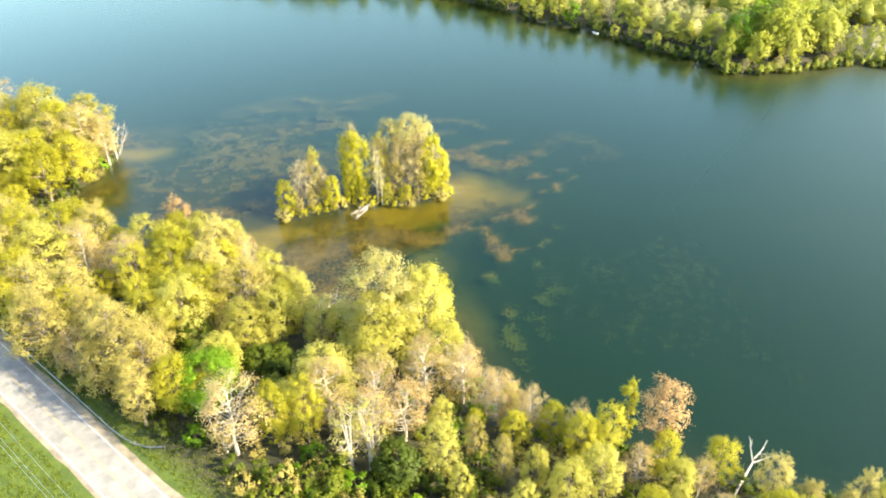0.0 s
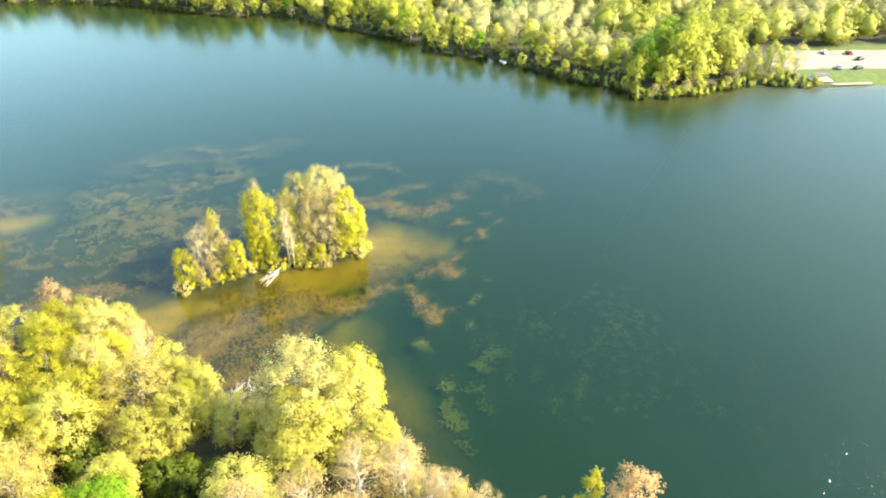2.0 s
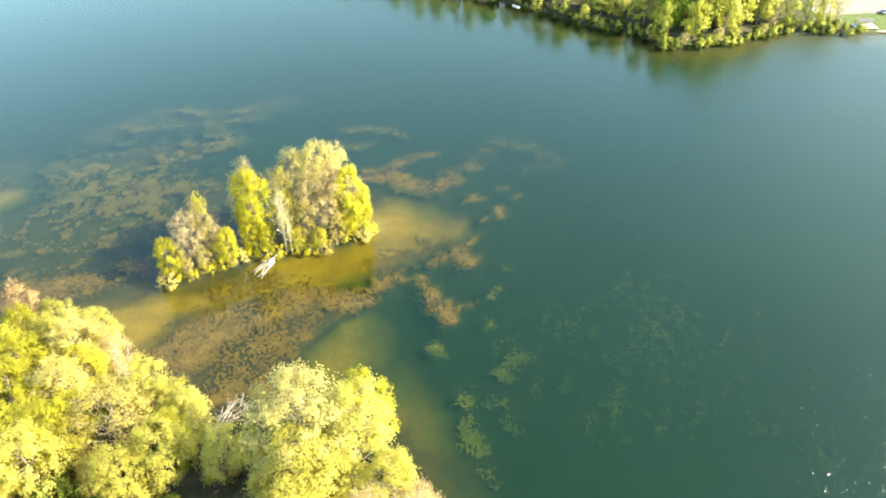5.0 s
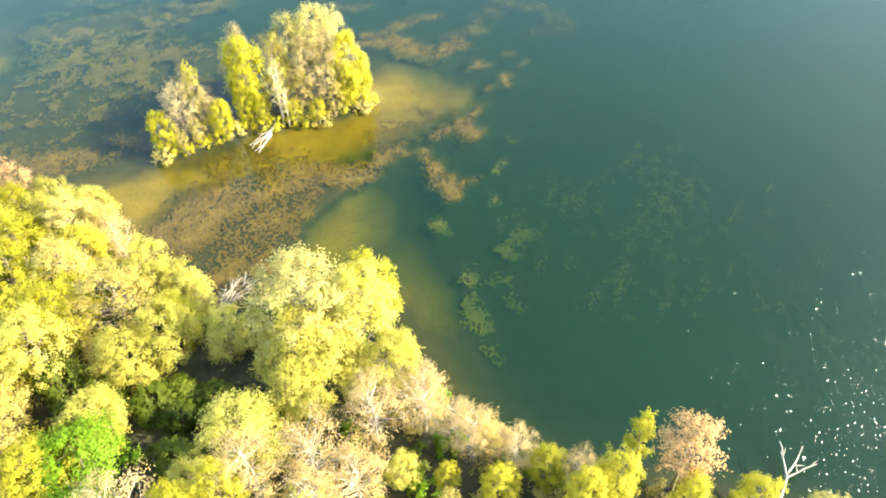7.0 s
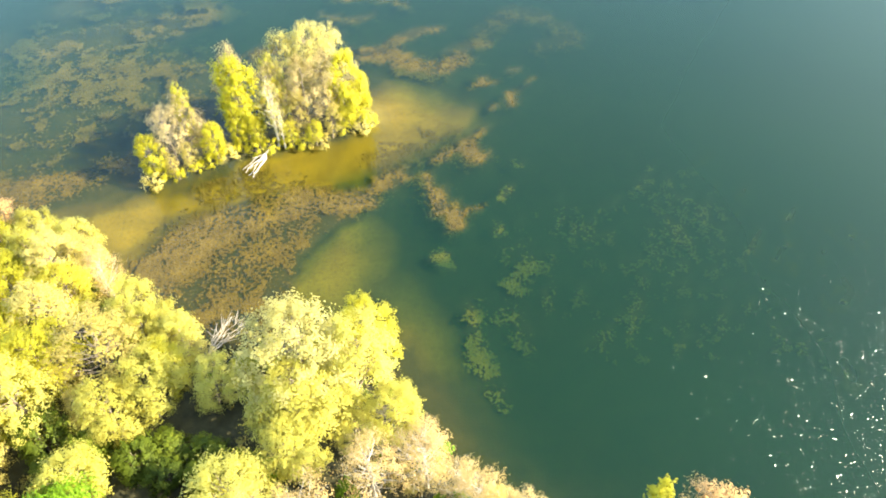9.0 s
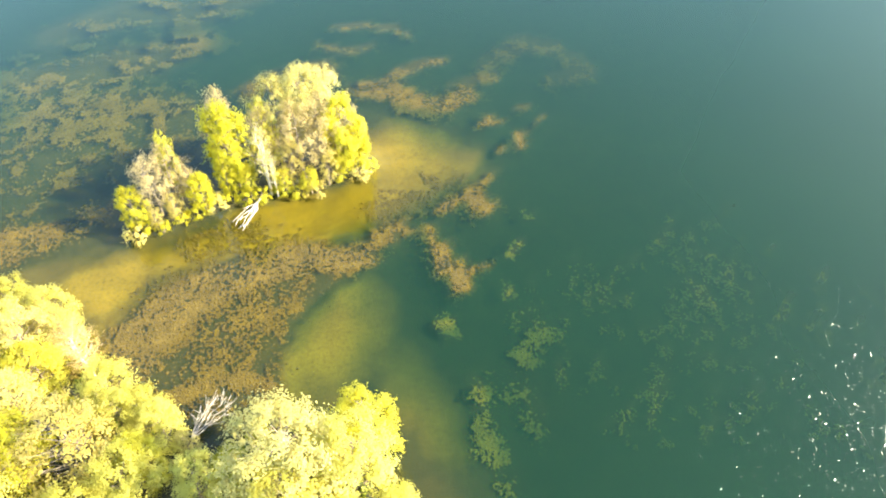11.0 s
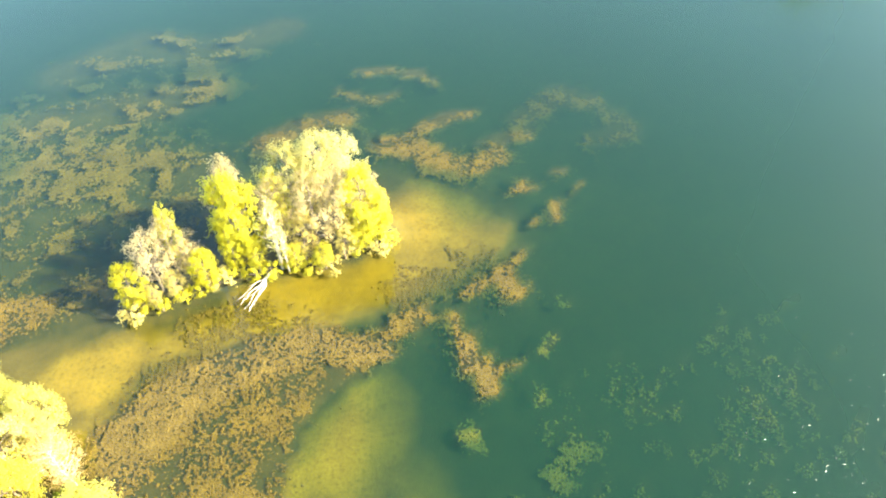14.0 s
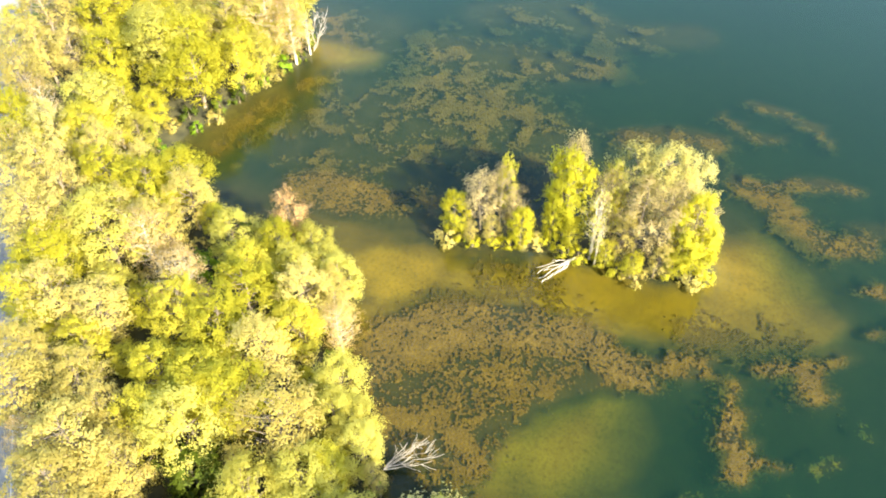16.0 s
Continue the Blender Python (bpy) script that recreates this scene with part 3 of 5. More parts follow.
# ---------------------------------------------------------------- trees


def leaf_pieces(rng, centre, normal, size):
    """Small pointed leaves, one three-cornered piece for each."""
    n = len(centre)
    normal = normal / (np.linalg.norm(normal, axis=1, keepdims=True) + 1e-9)
    side = np.cross(normal, rng.normal(size=(n, 3)))
    side /= np.linalg.norm(side, axis=1, keepdims=True) + 1e-9
    along = np.cross(normal, side)
    s = (size * rng.uniform(0.6, 1.4, n))[:, None]
    verts = np.stack((centre - along * s * 0.45 + side * s * 0.45, centre - along * s * 0.45 - side * s * 0.45, centre + along * s * 0.65), 1)
    face = np.cross(verts[:, 1] - verts[:, 0], verts[:, 2] - verts[:, 0])
    flip = (face * normal).sum(1) < 0
    verts[flip] = verts[flip][:, ::-1]
    return verts.reshape(-1, 3), np.arange(n * 3).reshape(-1, 3)


def blended_normals(verts, round_way):
    """Leaf normals that lean towards the rounded mass they belong to, as in a dense soft crown."""
    tri = verts.reshape(-1, 3, 3)
    face = np.cross(tri[:, 1] - tri[:, 0], tri[:, 2] - tri[:, 0])
    face /= np.linalg.norm(face, axis=1, keepdims=True) + 1e-9
    mixed_way = face * 0.45 + round_way / (np.linalg.norm(round_way, axis=1, keepdims=True) + 1e-9)
    mixed_way /= np.linalg.norm(mixed_way, axis=1, keepdims=True) + 1e-9
    return np.repeat(mixed_way, 3, 0)


def crown_radius(u, shape):
    if shape == "column":
        return math.sin(math.pi * min(1, 0.1 + 0.9 * u)) ** 0.45
    if shape == "cone":
        return (1 - u) ** 0.85 * 0.95 + 0.06
    if shape == "spread":
        return math.sin(math.pi * (0.22 + 0.76 * u)) ** 0.6
    return math.sin(math.pi * (0.10 + 0.87 * u)) ** 0.6


SPRAYS = 11
BALL = np.array([(1, 0, 0), (0, 1, 0), (-1, 0, 0), (0, -1, 0), (0, 0, 1), (0, 0, -1)], dtype=float)
BALL_FACES = [(i, (i + 1) % 4, 4) for i in range(4)] + [((i + 1) % 4, i, 5) for i in range(4)]


def tree_meshes(seed, h, cr, base, lobes, leaves, leaf, shape, leaf_mat, bark_mat, sparse=0.0, stems=1, twigs=0, lobe_size=0.36, ruffle=0.5, heart=0.0):
    """A trunk with limbs, and a crown of leaves gathered in uneven lumps round the limbs' ends."""
    rng = np.random.default_rng(seed)
    wood, centres, radii = [], [], []
    lean = rng.normal(0, 0.03 * h, 2)
    r0 = 0.014 * h + 0.05
    zb, zt = base * h, h
    stem_tops = []
    for s in range(stems):
        off = rng.normal(0, 0.10 * cr, 2) if stems > 1 else np.zeros(2)
        spread = rng.normal(0, 0.35 * cr, 2) if stems > 1 else np.zeros(2)
        pts = [(off[0] + (spread[0] + lean[0]) * u ** 1.3 + (rng.normal(0, 0.012 * h) if 0 < u < 1 else 0),
                off[1] + (spread[1] + lean[1]) * u ** 1.3 + (rng.normal(0, 0.012 * h) if 0 < u < 1 else 0), u * h * 0.86 - (0.5 if u == 0 else 0)) for u in (0, 0.25, 0.5, 0.75, 1)]
        wood.append(tube(pts, [r0 * 1.25, r0 * 0.85, r0 * 0.6, r0 * 0.36, r0 * 0.1], 6))
        stem_tops.append(pts)
    skew = rng.uniform(0, 6.28)
    for i in range(lobes):
        u = (i + rng.uniform(0.1, 0.9)) / lobes
        a = i * 2.39996 + rng.normal(0, 0.45)
        rr = cr * crown_radius(u, shape) * (1 + 0.22 * math.cos(a - skew)) * rng.uniform(0.45, 0.88)
        z = zb + (zt - zb) * (0.06 + 0.88 * u) + rng.normal(0, 0.03 * h)
        rl = cr * lobe_size * rng.uniform(0.7, 1.3) * (0.75 + 0.25 * crown_radius(u, shape))
        c = np.array((rr * math.cos(a) + lean[0] * u, rr * math.sin(a) + lean[1] * u, min(z, zt - rl * 0.7)))
        centres.append(c)
        radii.append(rl)
        pts = stem_tops[i % stems]
        zs = max(0.18 * h, min(c[2] - 0.55 * math.hypot(c[0], c[1]) - 0.3, 0.8 * h))
        k = zs / (0.86 * h) * 4
        j = min(3, int(k))
        a0, a1 = np.array(pts[j]), np.array(pts[j + 1])
        start = a0 + (a1 - a0) * min(1, k - j)
        mid = start * 0.5 + c * 0.5 + np.array((0, 0, -0.08 * np.linalg.norm(c - start))) + rng.normal(0, 0.15, 3)
        rb = r0 * (0.42 - 0.22 * u)
        if i % 2 == 0 or lobes < 30 or sparse:
            wood.append(tube([start, mid, c], [rb, rb * 0.6, rb * 0.22], 3))
        for _ in range(twigs):
            d = rng.normal(size=3)
            d[2] = abs(d[2]) * 0.9
            d /= np.linalg.norm(d)
            e = c + d * rl * rng.uniform(0.8, 1.5)
            wood.append(tube([mid * 0.35 + c * 0.65, c * 0.5 + e * 0.5 + rng.normal(0, 0.08, 3), e], [rb * 0.3, rb * 0.22, 0.012], 3))
    centres, radii = np.array(centres), np.array(radii)
    share = radii ** 2 / (radii ** 2).sum()
    pick = rng.choice(lobes, leaves, p=share)
    out = centres - np.array((0, 0, zb + 0.3 * (zt - zb)))
    out /= np.linalg.norm(out, axis=1, keepdims=True) + 1e-9
    sprays = rng.normal(size=(lobes, SPRAYS, 3))
    sprays /= np.linalg.norm(sprays, axis=2, keepdims=True)
    sprays = sprays + out[:, None] * 0.55 + np.array((0, 0, 0.35))
    sprays /= np.linalg.norm(sprays, axis=2, keepdims=True)
    reach = rng.uniform(0.75, 1.25 + 0.6 * sparse, (lobes, SPRAYS))
    which = rng.integers(0, SPRAYS, leaves)
    d = sprays[pick, which]
    t = rng.uniform(0.15, 1.0, leaves) ** 0.6
    p = centres[pick] + d * (radii[pick] * t * reach[pick, which])[:, None] + rng.uniform(-0.3, 0.3, (leaves, 3)) * radii[pick][:, None]
    v, f = leaf_pieces(rng, p, d * 0.5 + out[pick] * 0.7 + np.array((0, 0, 0.3)) + rng.normal(0, ruffle, (leaves, 3)), leaf)
    ways = blended_normals(v, (p - centres[pick]) / radii[pick][:, None] * 0.6 + out[pick] * 0.6 + np.array((0, 0, 0.2)))
    if heart:
        hv, hf = [], []
        for c, r in zip(centres, radii):
            n = len(hv)
            hv.extend(c + BALL[k] * r * heart * rng.uniform(0.7, 1.25) for k in range(6))
            hf.extend([tuple(n + q for q in t) for t in BALL_FACES])
        f = f.tolist() + [tuple(len(v) + q for q in t) for t in hf]
        ways = np.concatenate((ways, np.tile(BALL, (lobes, 1))))
        v = np.concatenate((v, np.array(hv)))
    wv, wf = gather(wood)
    return mesh_of("trunk", wv, wf, bark_mat, smooth=True), mesh_of("crown", v, f, leaf_mat, smooth=True, normals=ways)


def tree_model(label, category, *args, group="", name="tree", **kw):
    trunk, crown = tree_meshes(*args, **kw)
    root = tagged(new(name), label, category, group)
    for nm, me in (("trunk", trunk), ("crown", crown)):
        ob = new(nm, me)
        ob.parent = root
    root["tall"] = args[1]
    return root


BANKG, ISLEG, SHOREG = "trees of the near bank", "trees of the little island", "trees along the far shore"
KINDS = {}


def kind(key, *models):
    KINDS[key] = list(models)


T_YEL, T_LIME, T_TAN = "broadleaf tree with fresh yellow spring leaves in the lakeside wood", "broadleaf tree with lime-green young leaves in the lakeside wood", "half-bare tree with tan buds and thin grey twigs"
T_OCH = "slender tree with ochre-olive budding leaves beside the road wood"
kind("yellow", *[tree_model(T_YEL, "tree", 11 + i, 14 + i % 2, 4.3 + 0.3 * i, 0.16, 84, 9800, 0.18, ("round", "spread", "round")[i], "leaf_yellow", "bark", group=BANKG, lobe_size=0.265, heart=0.3) for i in range(3)])
kind("lime", *[tree_model(T_LIME, "tree", 21 + i, 13.5 + i, 4.0 + 0.3 * i, 0.16, 80, 9400, 0.18, ("round", "column", "spread")[i], "leaf_lime", "bark", group=BANKG, lobe_size=0.27, heart=0.3) for i in range(3)])
kind("ochre", *[tree_model(T_OCH, "tree", 25 + i, 14 + i, 3.7, 0.16, 70, 6800, 0.165, ("column", "round")[i], "leaf_ochre", "bark", sparse=0.4, twigs=1, group=BANKG, lobe_size=0.27, heart=0.2) for i in range(2)])
kind("tan", *[tree_model(T_TAN, "tree", 31 + i, 14 + i, 4.0 + 0.2 * i, 0.2, 60, 5200, 0.15, "round", "leaf_tan", "bark_pale", sparse=0.5, twigs=2, group=BANKG, lobe_size=0.28, heart=0.0) for i in range(3)])
kind("pale", tree_model("tall tree with dense pale cream-green blossom-like leaves", "tree", 41, 18, 5.6, 0.18, 110, 16000, 0.165, "round", "leaf_pale", "bark", group=BANKG, lobe_size=0.24, heart=0.3))
kind("dome", *[tree_model("tall domed tree in pale cream-green blossom on the island", "tree", 45 + i, 18, 5.6, 0.22, 90, 12000, 0.18, "round", "leaf_cream", "bark", group=ISLEG, sparse=0.3, twigs=1, lobe_size=0.25, heart=0.22) for i in range(2)])
kind("sharp", *[tree_model("dense tree with sharp yellow-green young leaves on the island", "tree", 47 + i, 14, 4.4, 0.08, 76, 9800, 0.2, "round", "leaf_sharp", "bark", group=ISLEG, lobe_size=0.27, heart=0.4) for i in range(2)])
kind("greytan", *[tree_model("half-bare tree with grey-tan twigs and pinkish buds on the island", "tree", 36 + i, 14, 4.2, 0.16, 56, 4600, 0.17, "round", "leaf_bud", "bark", sparse=0.6, twigs=3, lobe_size=0.28, group=ISLEG, heart=0.0) for i in range(2)])
kind("red", tree_model("tree with reddish spring buds and bare twigs", "tree", 51, 15, 3.4, 0.35, 34, 4800, 0.17, "round", "leaf_red", "bark", sparse=0.5, twigs=2, group=BANKG, heart=0.3))
kind("green", tree_model("round tree with dense bright green leaves", "tree", 61, 10, 5.0, 0.1, 70, 9000, 0.22, "round", "leaf_green", "bark", group=BANKG, lobe_size=0.28, heart=0.4))
kind("vine", tree_model("slender tree wrapped in lime-green vines with a tufted top", "tree", 95, 17, 1.55, 0.1, 18, 2200, 0.24, "column", "leaf_lime", "bark", lobe_size=0.62, group=BANKG, heart=0.45))
kind("olive", tree_model("low round tree with dark green leaves in the wood", "tree", 66, 8, 3.8, 0.06, 36, 4200, 0.26, "spread", "leaf_olive", "bark", group=BANKG, heart=0.5))
kind("bare", *[tree_model("nearly bare tree with whitish trunk and limbs", "tree", 71 + i, 14, 2.6, 0.25, 26, 700, 0.22, "column", "leaf_yellow", "bark_pale", sparse=0.6, twigs=7, stems=3, group=BANKG) for i in range(2)])
kind("shrub", *[tree_model("low green shrub of the wood's undergrowth", "shrub", 81 + i, 3.2, 2.2, 0.02, 10, 640, 0.29, "spread", ("leaf_olive", "leaf_green", "leaf_olive")[i], "bark", group="undergrowth of the bank", name="shrub", heart=0.6) for i in range(3)])
kind("isle_shrub", tree_model("low yellow-green shrub at the island's edge", "shrub", 87, 3.2, 2.2, 0.02, 12, 900, 0.2, "spread", "leaf_sharp", "bark", group="undergrowth of the island", name="shrub", heart=0.4))
kind("tanshrub", tree_model("low tan shrub with dry twigs at the water's edge", "shrub", 91, 2.8, 2.2, 0.02, 9, 640, 0.24, "spread", "leaf_ochre", "bark", twigs=1, sparse=0.4, group="undergrowth of the bank", name="shrub", heart=0.4))


def plant(key, x, y, h, rng, wide=1.0, label="", group="", which=None):
    models = KINDS[key]
    src = models[int(rng.integers(len(models))) if which is None else which]
    s = h / src["tall"]
    m = pose(x, y, ground_at(x, y) if h > 0 else 0, 0, 0, rng.uniform(0, 360))
    ob = copy_thing(src, m)
    ob.scale = (s * wide, s * wide, s)
    return tagged(ob, label, group=group)


def scatter(rng, count, lo, hi, gap, good, taken):
    """Places at least gap apart that suit good(x, y)."""
    out = []
    xs, ys = rng.uniform(lo[0], hi[0], count), rng.uniform(lo[1], hi[1], count)
    ok = good(xs, ys)
    for x, y in zip(xs[ok], ys[ok]):
        if all((x - a) ** 2 + (y - c) ** 2 > (gap * g) ** 2 for a, c, g in taken):
            taken.append((x, y, 1.0))
            out.append((x, y))
    return out


rng = np.random.default_rng(3)
# trees that stand out on the bank: kind, x, y, height, width factor
NAMED = [("pale", -8.5, 114.5, 23.5, 1.15), ("yellow", -2.5, 113, 20, 0.85), ("yellow", -22.5, 116, 12, 1.0), ("lime", -18, 118.5, 10, 0.9), ("lime", 0.8, 119, 18.5, 0.85), ("olive", -33, 108, 6, 1.2), ("olive", -23, 107.5, 5.5, 1.2), ("olive", -28.5, 110, 5, 1.2), ("olive", -18.5, 104.5, 5.5, 1.1), ("olive", -28.5, 105, 5, 1.2), ("yellow", -54, 153.6, 12.5, 1.0), ("lime", -58, 150, 13.5, 1.05), ("yellow", -53, 147.6, 13, 1.0), ("yellow", -46.6, 149.4, 12.5, 1.05), ("ochre", -43.6, 144.4, 12, 1.0), ("yellow", -27.5, 126, 13, 1.0), ("lime", -29, 121, 13, 0.95), ("ochre", -23.5, 123.5, 9, 0.8), ("yellow", -33, 127.5, 13, 1.0), ("lime", -14.5, 124.5, 7, 0.9), ("tan", 15.5, 92.5, 9, 0.9), ("tan", 19.5, 90, 7.5, 0.95), ("ochre", 23, 88.6, 6.5, 1.0), ("tan", 27, 87.2, 7, 0.9), ("green", -39.5, 98, 12.5, 1.05), ("olive", -46, 113, 8, 1.0), ("olive", -39, 109, 7.5, 1.0), ("olive", -43, 107, 7, 0.9), ("olive", -28, 98, 7, 1.0), ("lime", -21.5, 100, 7.5, 0.9), ("olive", -23.5, 103.5, 5, 1.2), ("bare", -13, 82, 15.5, 1.15), ("bare", -9.5, 83, 15.5, 1.1), ("olive", -5.5, 80, 9, 1.0), ("olive", -15, 78, 5, 1.0), ("lime", -26, 88, 15, 0.75), ("lime", -21, 89, 15, 0.8),
         ("vine", 33, 88, 17, 1.0), ("lime", 27, 85, 9, 1.0), ("lime", 37, 80, 11, 1.0), ("red", 37.8, 84.3, 18.5, 0.95), ("tan", -65.5, 105.5, 12, 0.95), ("ochre", -60, 101.5, 12, 1.0), ("lime", -81, 119, 11, 1.0), ("yellow", -148, 175, 15, 1.1), ("red", -60, 155.6, 15.5, 0.9), ("yellow", -49.5, 150, 11, 1.0), ("tan", -1, 98, 16, 1.1), ("tan", 6, 99, 15, 1.1), ("tan", 12, 93, 13, 1.0), ("tan", -10, 87, 14, 1.0),
         ("tan", -41, 141, 13, 1.0), ("ochre", -47, 146, 13, 1.0), ("bare", -96, 211, 11, 1.0), ("pale", -112, 152, 17, 0.9), ("tan", -121, 158, 15, 1.1), ("tan", -104, 160, 9, 0.9), ("yellow", -36, 133, 14, 1.0), ("yellow", -31, 128, 12, 1.0),
         ("lime", 24, 82, 13, 0.85), ("lime", 28.5, 83.5, 14, 0.8), ("yellow", 27, 76, 12, 0.9), ("yellow", 20.5, 74, 12, 0.9), ("tan", 32.5, 78, 10, 0.9), ("yellow", 38, 75, 10, 1.0), ("lime", 46, 78.5, 11, 0.95), ("tan", 42, 76, 9, 0.9), ("ochre", 53, 74.7, 11, 0.95), ("ochre", 57, 72.5, 9, 1.05), ("ochre", 64.3, 71.3, 13, 0.62), ("yellow", 66.8, 69.3, 11, 0.85), ("ochre", 61, 69.5, 9, 1.0), ("yellow", 70, 65.5, 10, 1.0), ("tan", 6.5, 103, 11, 1.0), ("tan", 10, 96.3, 11, 0.95), ("ochre", 13.6, 93.6, 11, 0.85), ("tan", 17, 90.3, 11.5, 0.85), ("lime", 20.3, 87.2, 11, 0.85), ("tan", 24, 85.6, 12, 0.8), ("yellow", 59, 67.5, 8, 1.1)]
taken = [(48, 77, 1.2), (-29, 79, 1.2), (-23, 74, 1.2), (-38.5, 90.5, 1.2), (-35, 92.5, 1.1)]
named_rng = np.random.default_rng(12)
for key, x, y, h, w in NAMED:
    plant(key, x, y, h, named_rng, w)
    taken.append((x, y, 1.35 if (key, h) == ("vine", 17) else 0.9))


def in_gap(x, y):
    """A hollow in the wood where only low green growth stands."""
    return ((x + 25.5) / 12.5) ** 2 + ((y - 106.3 + 0.17 * (x + 25.5)) / 5.2) ** 2 < 1


def on_bank(x, y):
    d, off = shore_distance(BANK, x, y), road_offset(x, y)
    return (d > 0.8) & (off > np.where((x > -45) & (x < -20), 14, np.where(x < -62, 5.8, 9))) & ~in_gap(x, y) & (y > 45) & (x > -150) & (x < 95) & ((y > 62) | (np.abs(x) > 60)) & ~((x > -24) & (x < 4) & (y < 77))


for x, y in scatter(rng, 9000, (-215, 45), (95, 262), 5.2, on_bank, taken):
    n = float(value_noise(np.array(x), np.array(y), 22, 2, 11)) + rng.normal(0, 0.16)
    if x > -15:
        key = "ochre" if n < 0.30 else "lime" if n < 0.50 else "tan" if n < 0.62 else "yellow"
    elif road_offset(x, y) < 20:
        key = "ochre" if n < 0.45 else "lime" if n < 0.62 else "tan" if n < 0.7 else "yellow"
    else:
        key = "ochre" if n < 0.26 else "lime" if n < 0.48 else "yellow" if n < 0.80 else "tan"
    edge = float(shore_distance(BANK, np.array([x]), np.array([y]))[0])
    if -2 < x < 24 and y < 92:
        plant(key, x, y, rng.uniform(8, 12.5), rng, rng.uniform(0.7, 0.95))
        continue
    plant(key, x, y, (rng.uniform(12, 17.5) if rng.random() < 0.75 else rng.uniform(7, 11)) * (0.85 if edge < 4 else 1.0) * (0.5 if math.hypot(x + 20.5, y - 122) < 7.5 else 1.0) * (1.15 if x < -90 else 0.78 if x > 14 else 1.0), rng, rng.uniform(1.05, 1.42))
for x, y in scatter(rng, 5000, (-110, 60), (80, 230), 4.6, lambda a, c: (shore_distance(BANK, a, c) > -0.3) & (road_offset(a, c) > np.where((a > -45) & (a < -20), 13, 7)) & (c > 60) & ((road_offset(a, c) < 34) | ((a > -30) & (c < 105)) | (shore_distance(BANK, a, c) < 5) | in_gap(a, c) | (np.hypot(a - 40, c - 78) < 26)), []):
    plant("tanshrub" if rng.random() < 0.3 else "shrub", x, y, rng.uniform(2, 4.2), rng, rng.uniform(0.8, 1.3))

for x, y in scatter(rng, 5000, (-110, 62), (85, 230), 3.4, lambda a, c: (np.abs(shore_distance(BANK, a, c) - 0.6) < 1.0) & (c > 60), []):
    plant("tanshrub" if rng.random() < 0.35 else "shrub", x, y, rng.uniform(1.8, 3.4), rng, rng.uniform(0.8, 1.2))

for x, y in scatter(rng, 900, (-30, 60), (8, 82), 2.9, lambda a, c: (road_offset(a, c) > 10) & (c > 62), []):
    plant("shrub" if rng.random() < 0.85 else "tanshrub", x, y, rng.uniform(2.2, 4.6), rng, rng.uniform(0.9, 1.3))

# the little island
ISLE = [("sharp", -37.3, 173.0, 10, 0.9), ("greytan", -33.5, 175.5, 14, 0.82), ("greytan", -30.5, 177.5, 15, 0.78), ("lime", -30.2, 179.5, 17, 0.42), ("ochre", -33.8, 172, 6, 1.0), ("ochre", -30.5, 173.5, 7, 1.0), ("sharp", -25.2, 174.8, 10.5, 0.75), ("greytan", -27.5, 177, 11, 0.7),
        ("greytan", -20.3, 186, 20.5, 0.62), ("sharp", -19.2, 180.8, 20, 0.8), ("sharp", -20.8, 178.5, 12, 0.62), ("lime", -17.0, 178.0, 8, 0.9), ("bare", -13.2, 178.2, 17, 0.75), ("bare", -12.0, 177.4, 12, 0.7), ("greytan", -13.0, 182, 17, 0.7), ("lime", -12.5, 183.5, 18, 0.5),
        ("dome", -9.6, 185, 21, 0.72), ("dome", -5.2, 186.5, 22, 0.76), ("dome", -1.2, 187, 21, 0.70), ("greytan", -6.5, 181.0, 18, 0.9), ("greytan", -2.2, 182.5, 18, 0.85), ("ochre", -9.0, 179.5, 12, 0.9), ("sharp", 1.6, 182.0, 18, 0.78), ("sharp", 3.6, 181.6, 11, 0.9),
        ("greytan", 3.6, 186.8, 12.5, 0.62), ("lime", -10.2, 177.6, 7, 1.0), ("lime", -5.5, 177.2, 6.5, 1.1), ("ochre", -2.0, 179.0, 9, 1.0), ("lime", 0.6, 180.2, 8, 1.0)]
isle_rng = np.random.default_rng(31)
for key, x, y, h, w in ISLE:
    plant(key, x, y, h, isle_rng, w, group=ISLEG)
for x, y, key in [(-38, 171, "tanshrub"), (-30, 173, "isle_shrub"), (-22, 177, "isle_shrub"), (-15, 177, "isle_shrub"), (-8, 177, "isle_shrub"), (-4.5, 177, "tanshrub"), (0, 180, "isle_shrub"), (4, 180.5, "tanshrub"), (-36, 172, "isle_shrub"), (-33, 171.5, "isle_shrub"), (-27, 174.5, "isle_shrub"), (-24, 176, "tanshrub"), (-18, 177, "isle_shrub"), (-11, 178, "isle_shrub"), (5.5, 181.5, "isle_shrub"), (-28, 180, "isle_shrub"), (-12, 187, "isle_shrub"), (2, 188, "isle_shrub"), (-20, 184, "isle_shrub")]:
    plant(key, x, y, rng.uniform(2.2, 3.6), rng, 1.0, group="undergrowth of the island")

# the far shore: single trees along the water
kind("shore_lime", *[tree_model("lime-green broadleaf tree on the far shore", "tree", 121 + i, 14, 4.2, 0.14, 40, 1900, 0.46, ("round", "column", "spread")[i], "leaf_shore", "bark", group=SHOREG) for i in range(3)])
kind("shore_tan", *[tree_model("tan half-bare tree on the far shore", "tree", 131 + i, 13, 3.8, 0.15, 34, 1300, 0.42, "round", "leaf_shore_tan", "bark_pale", sparse=0.4, group=SHOREG) for i in range(2)])
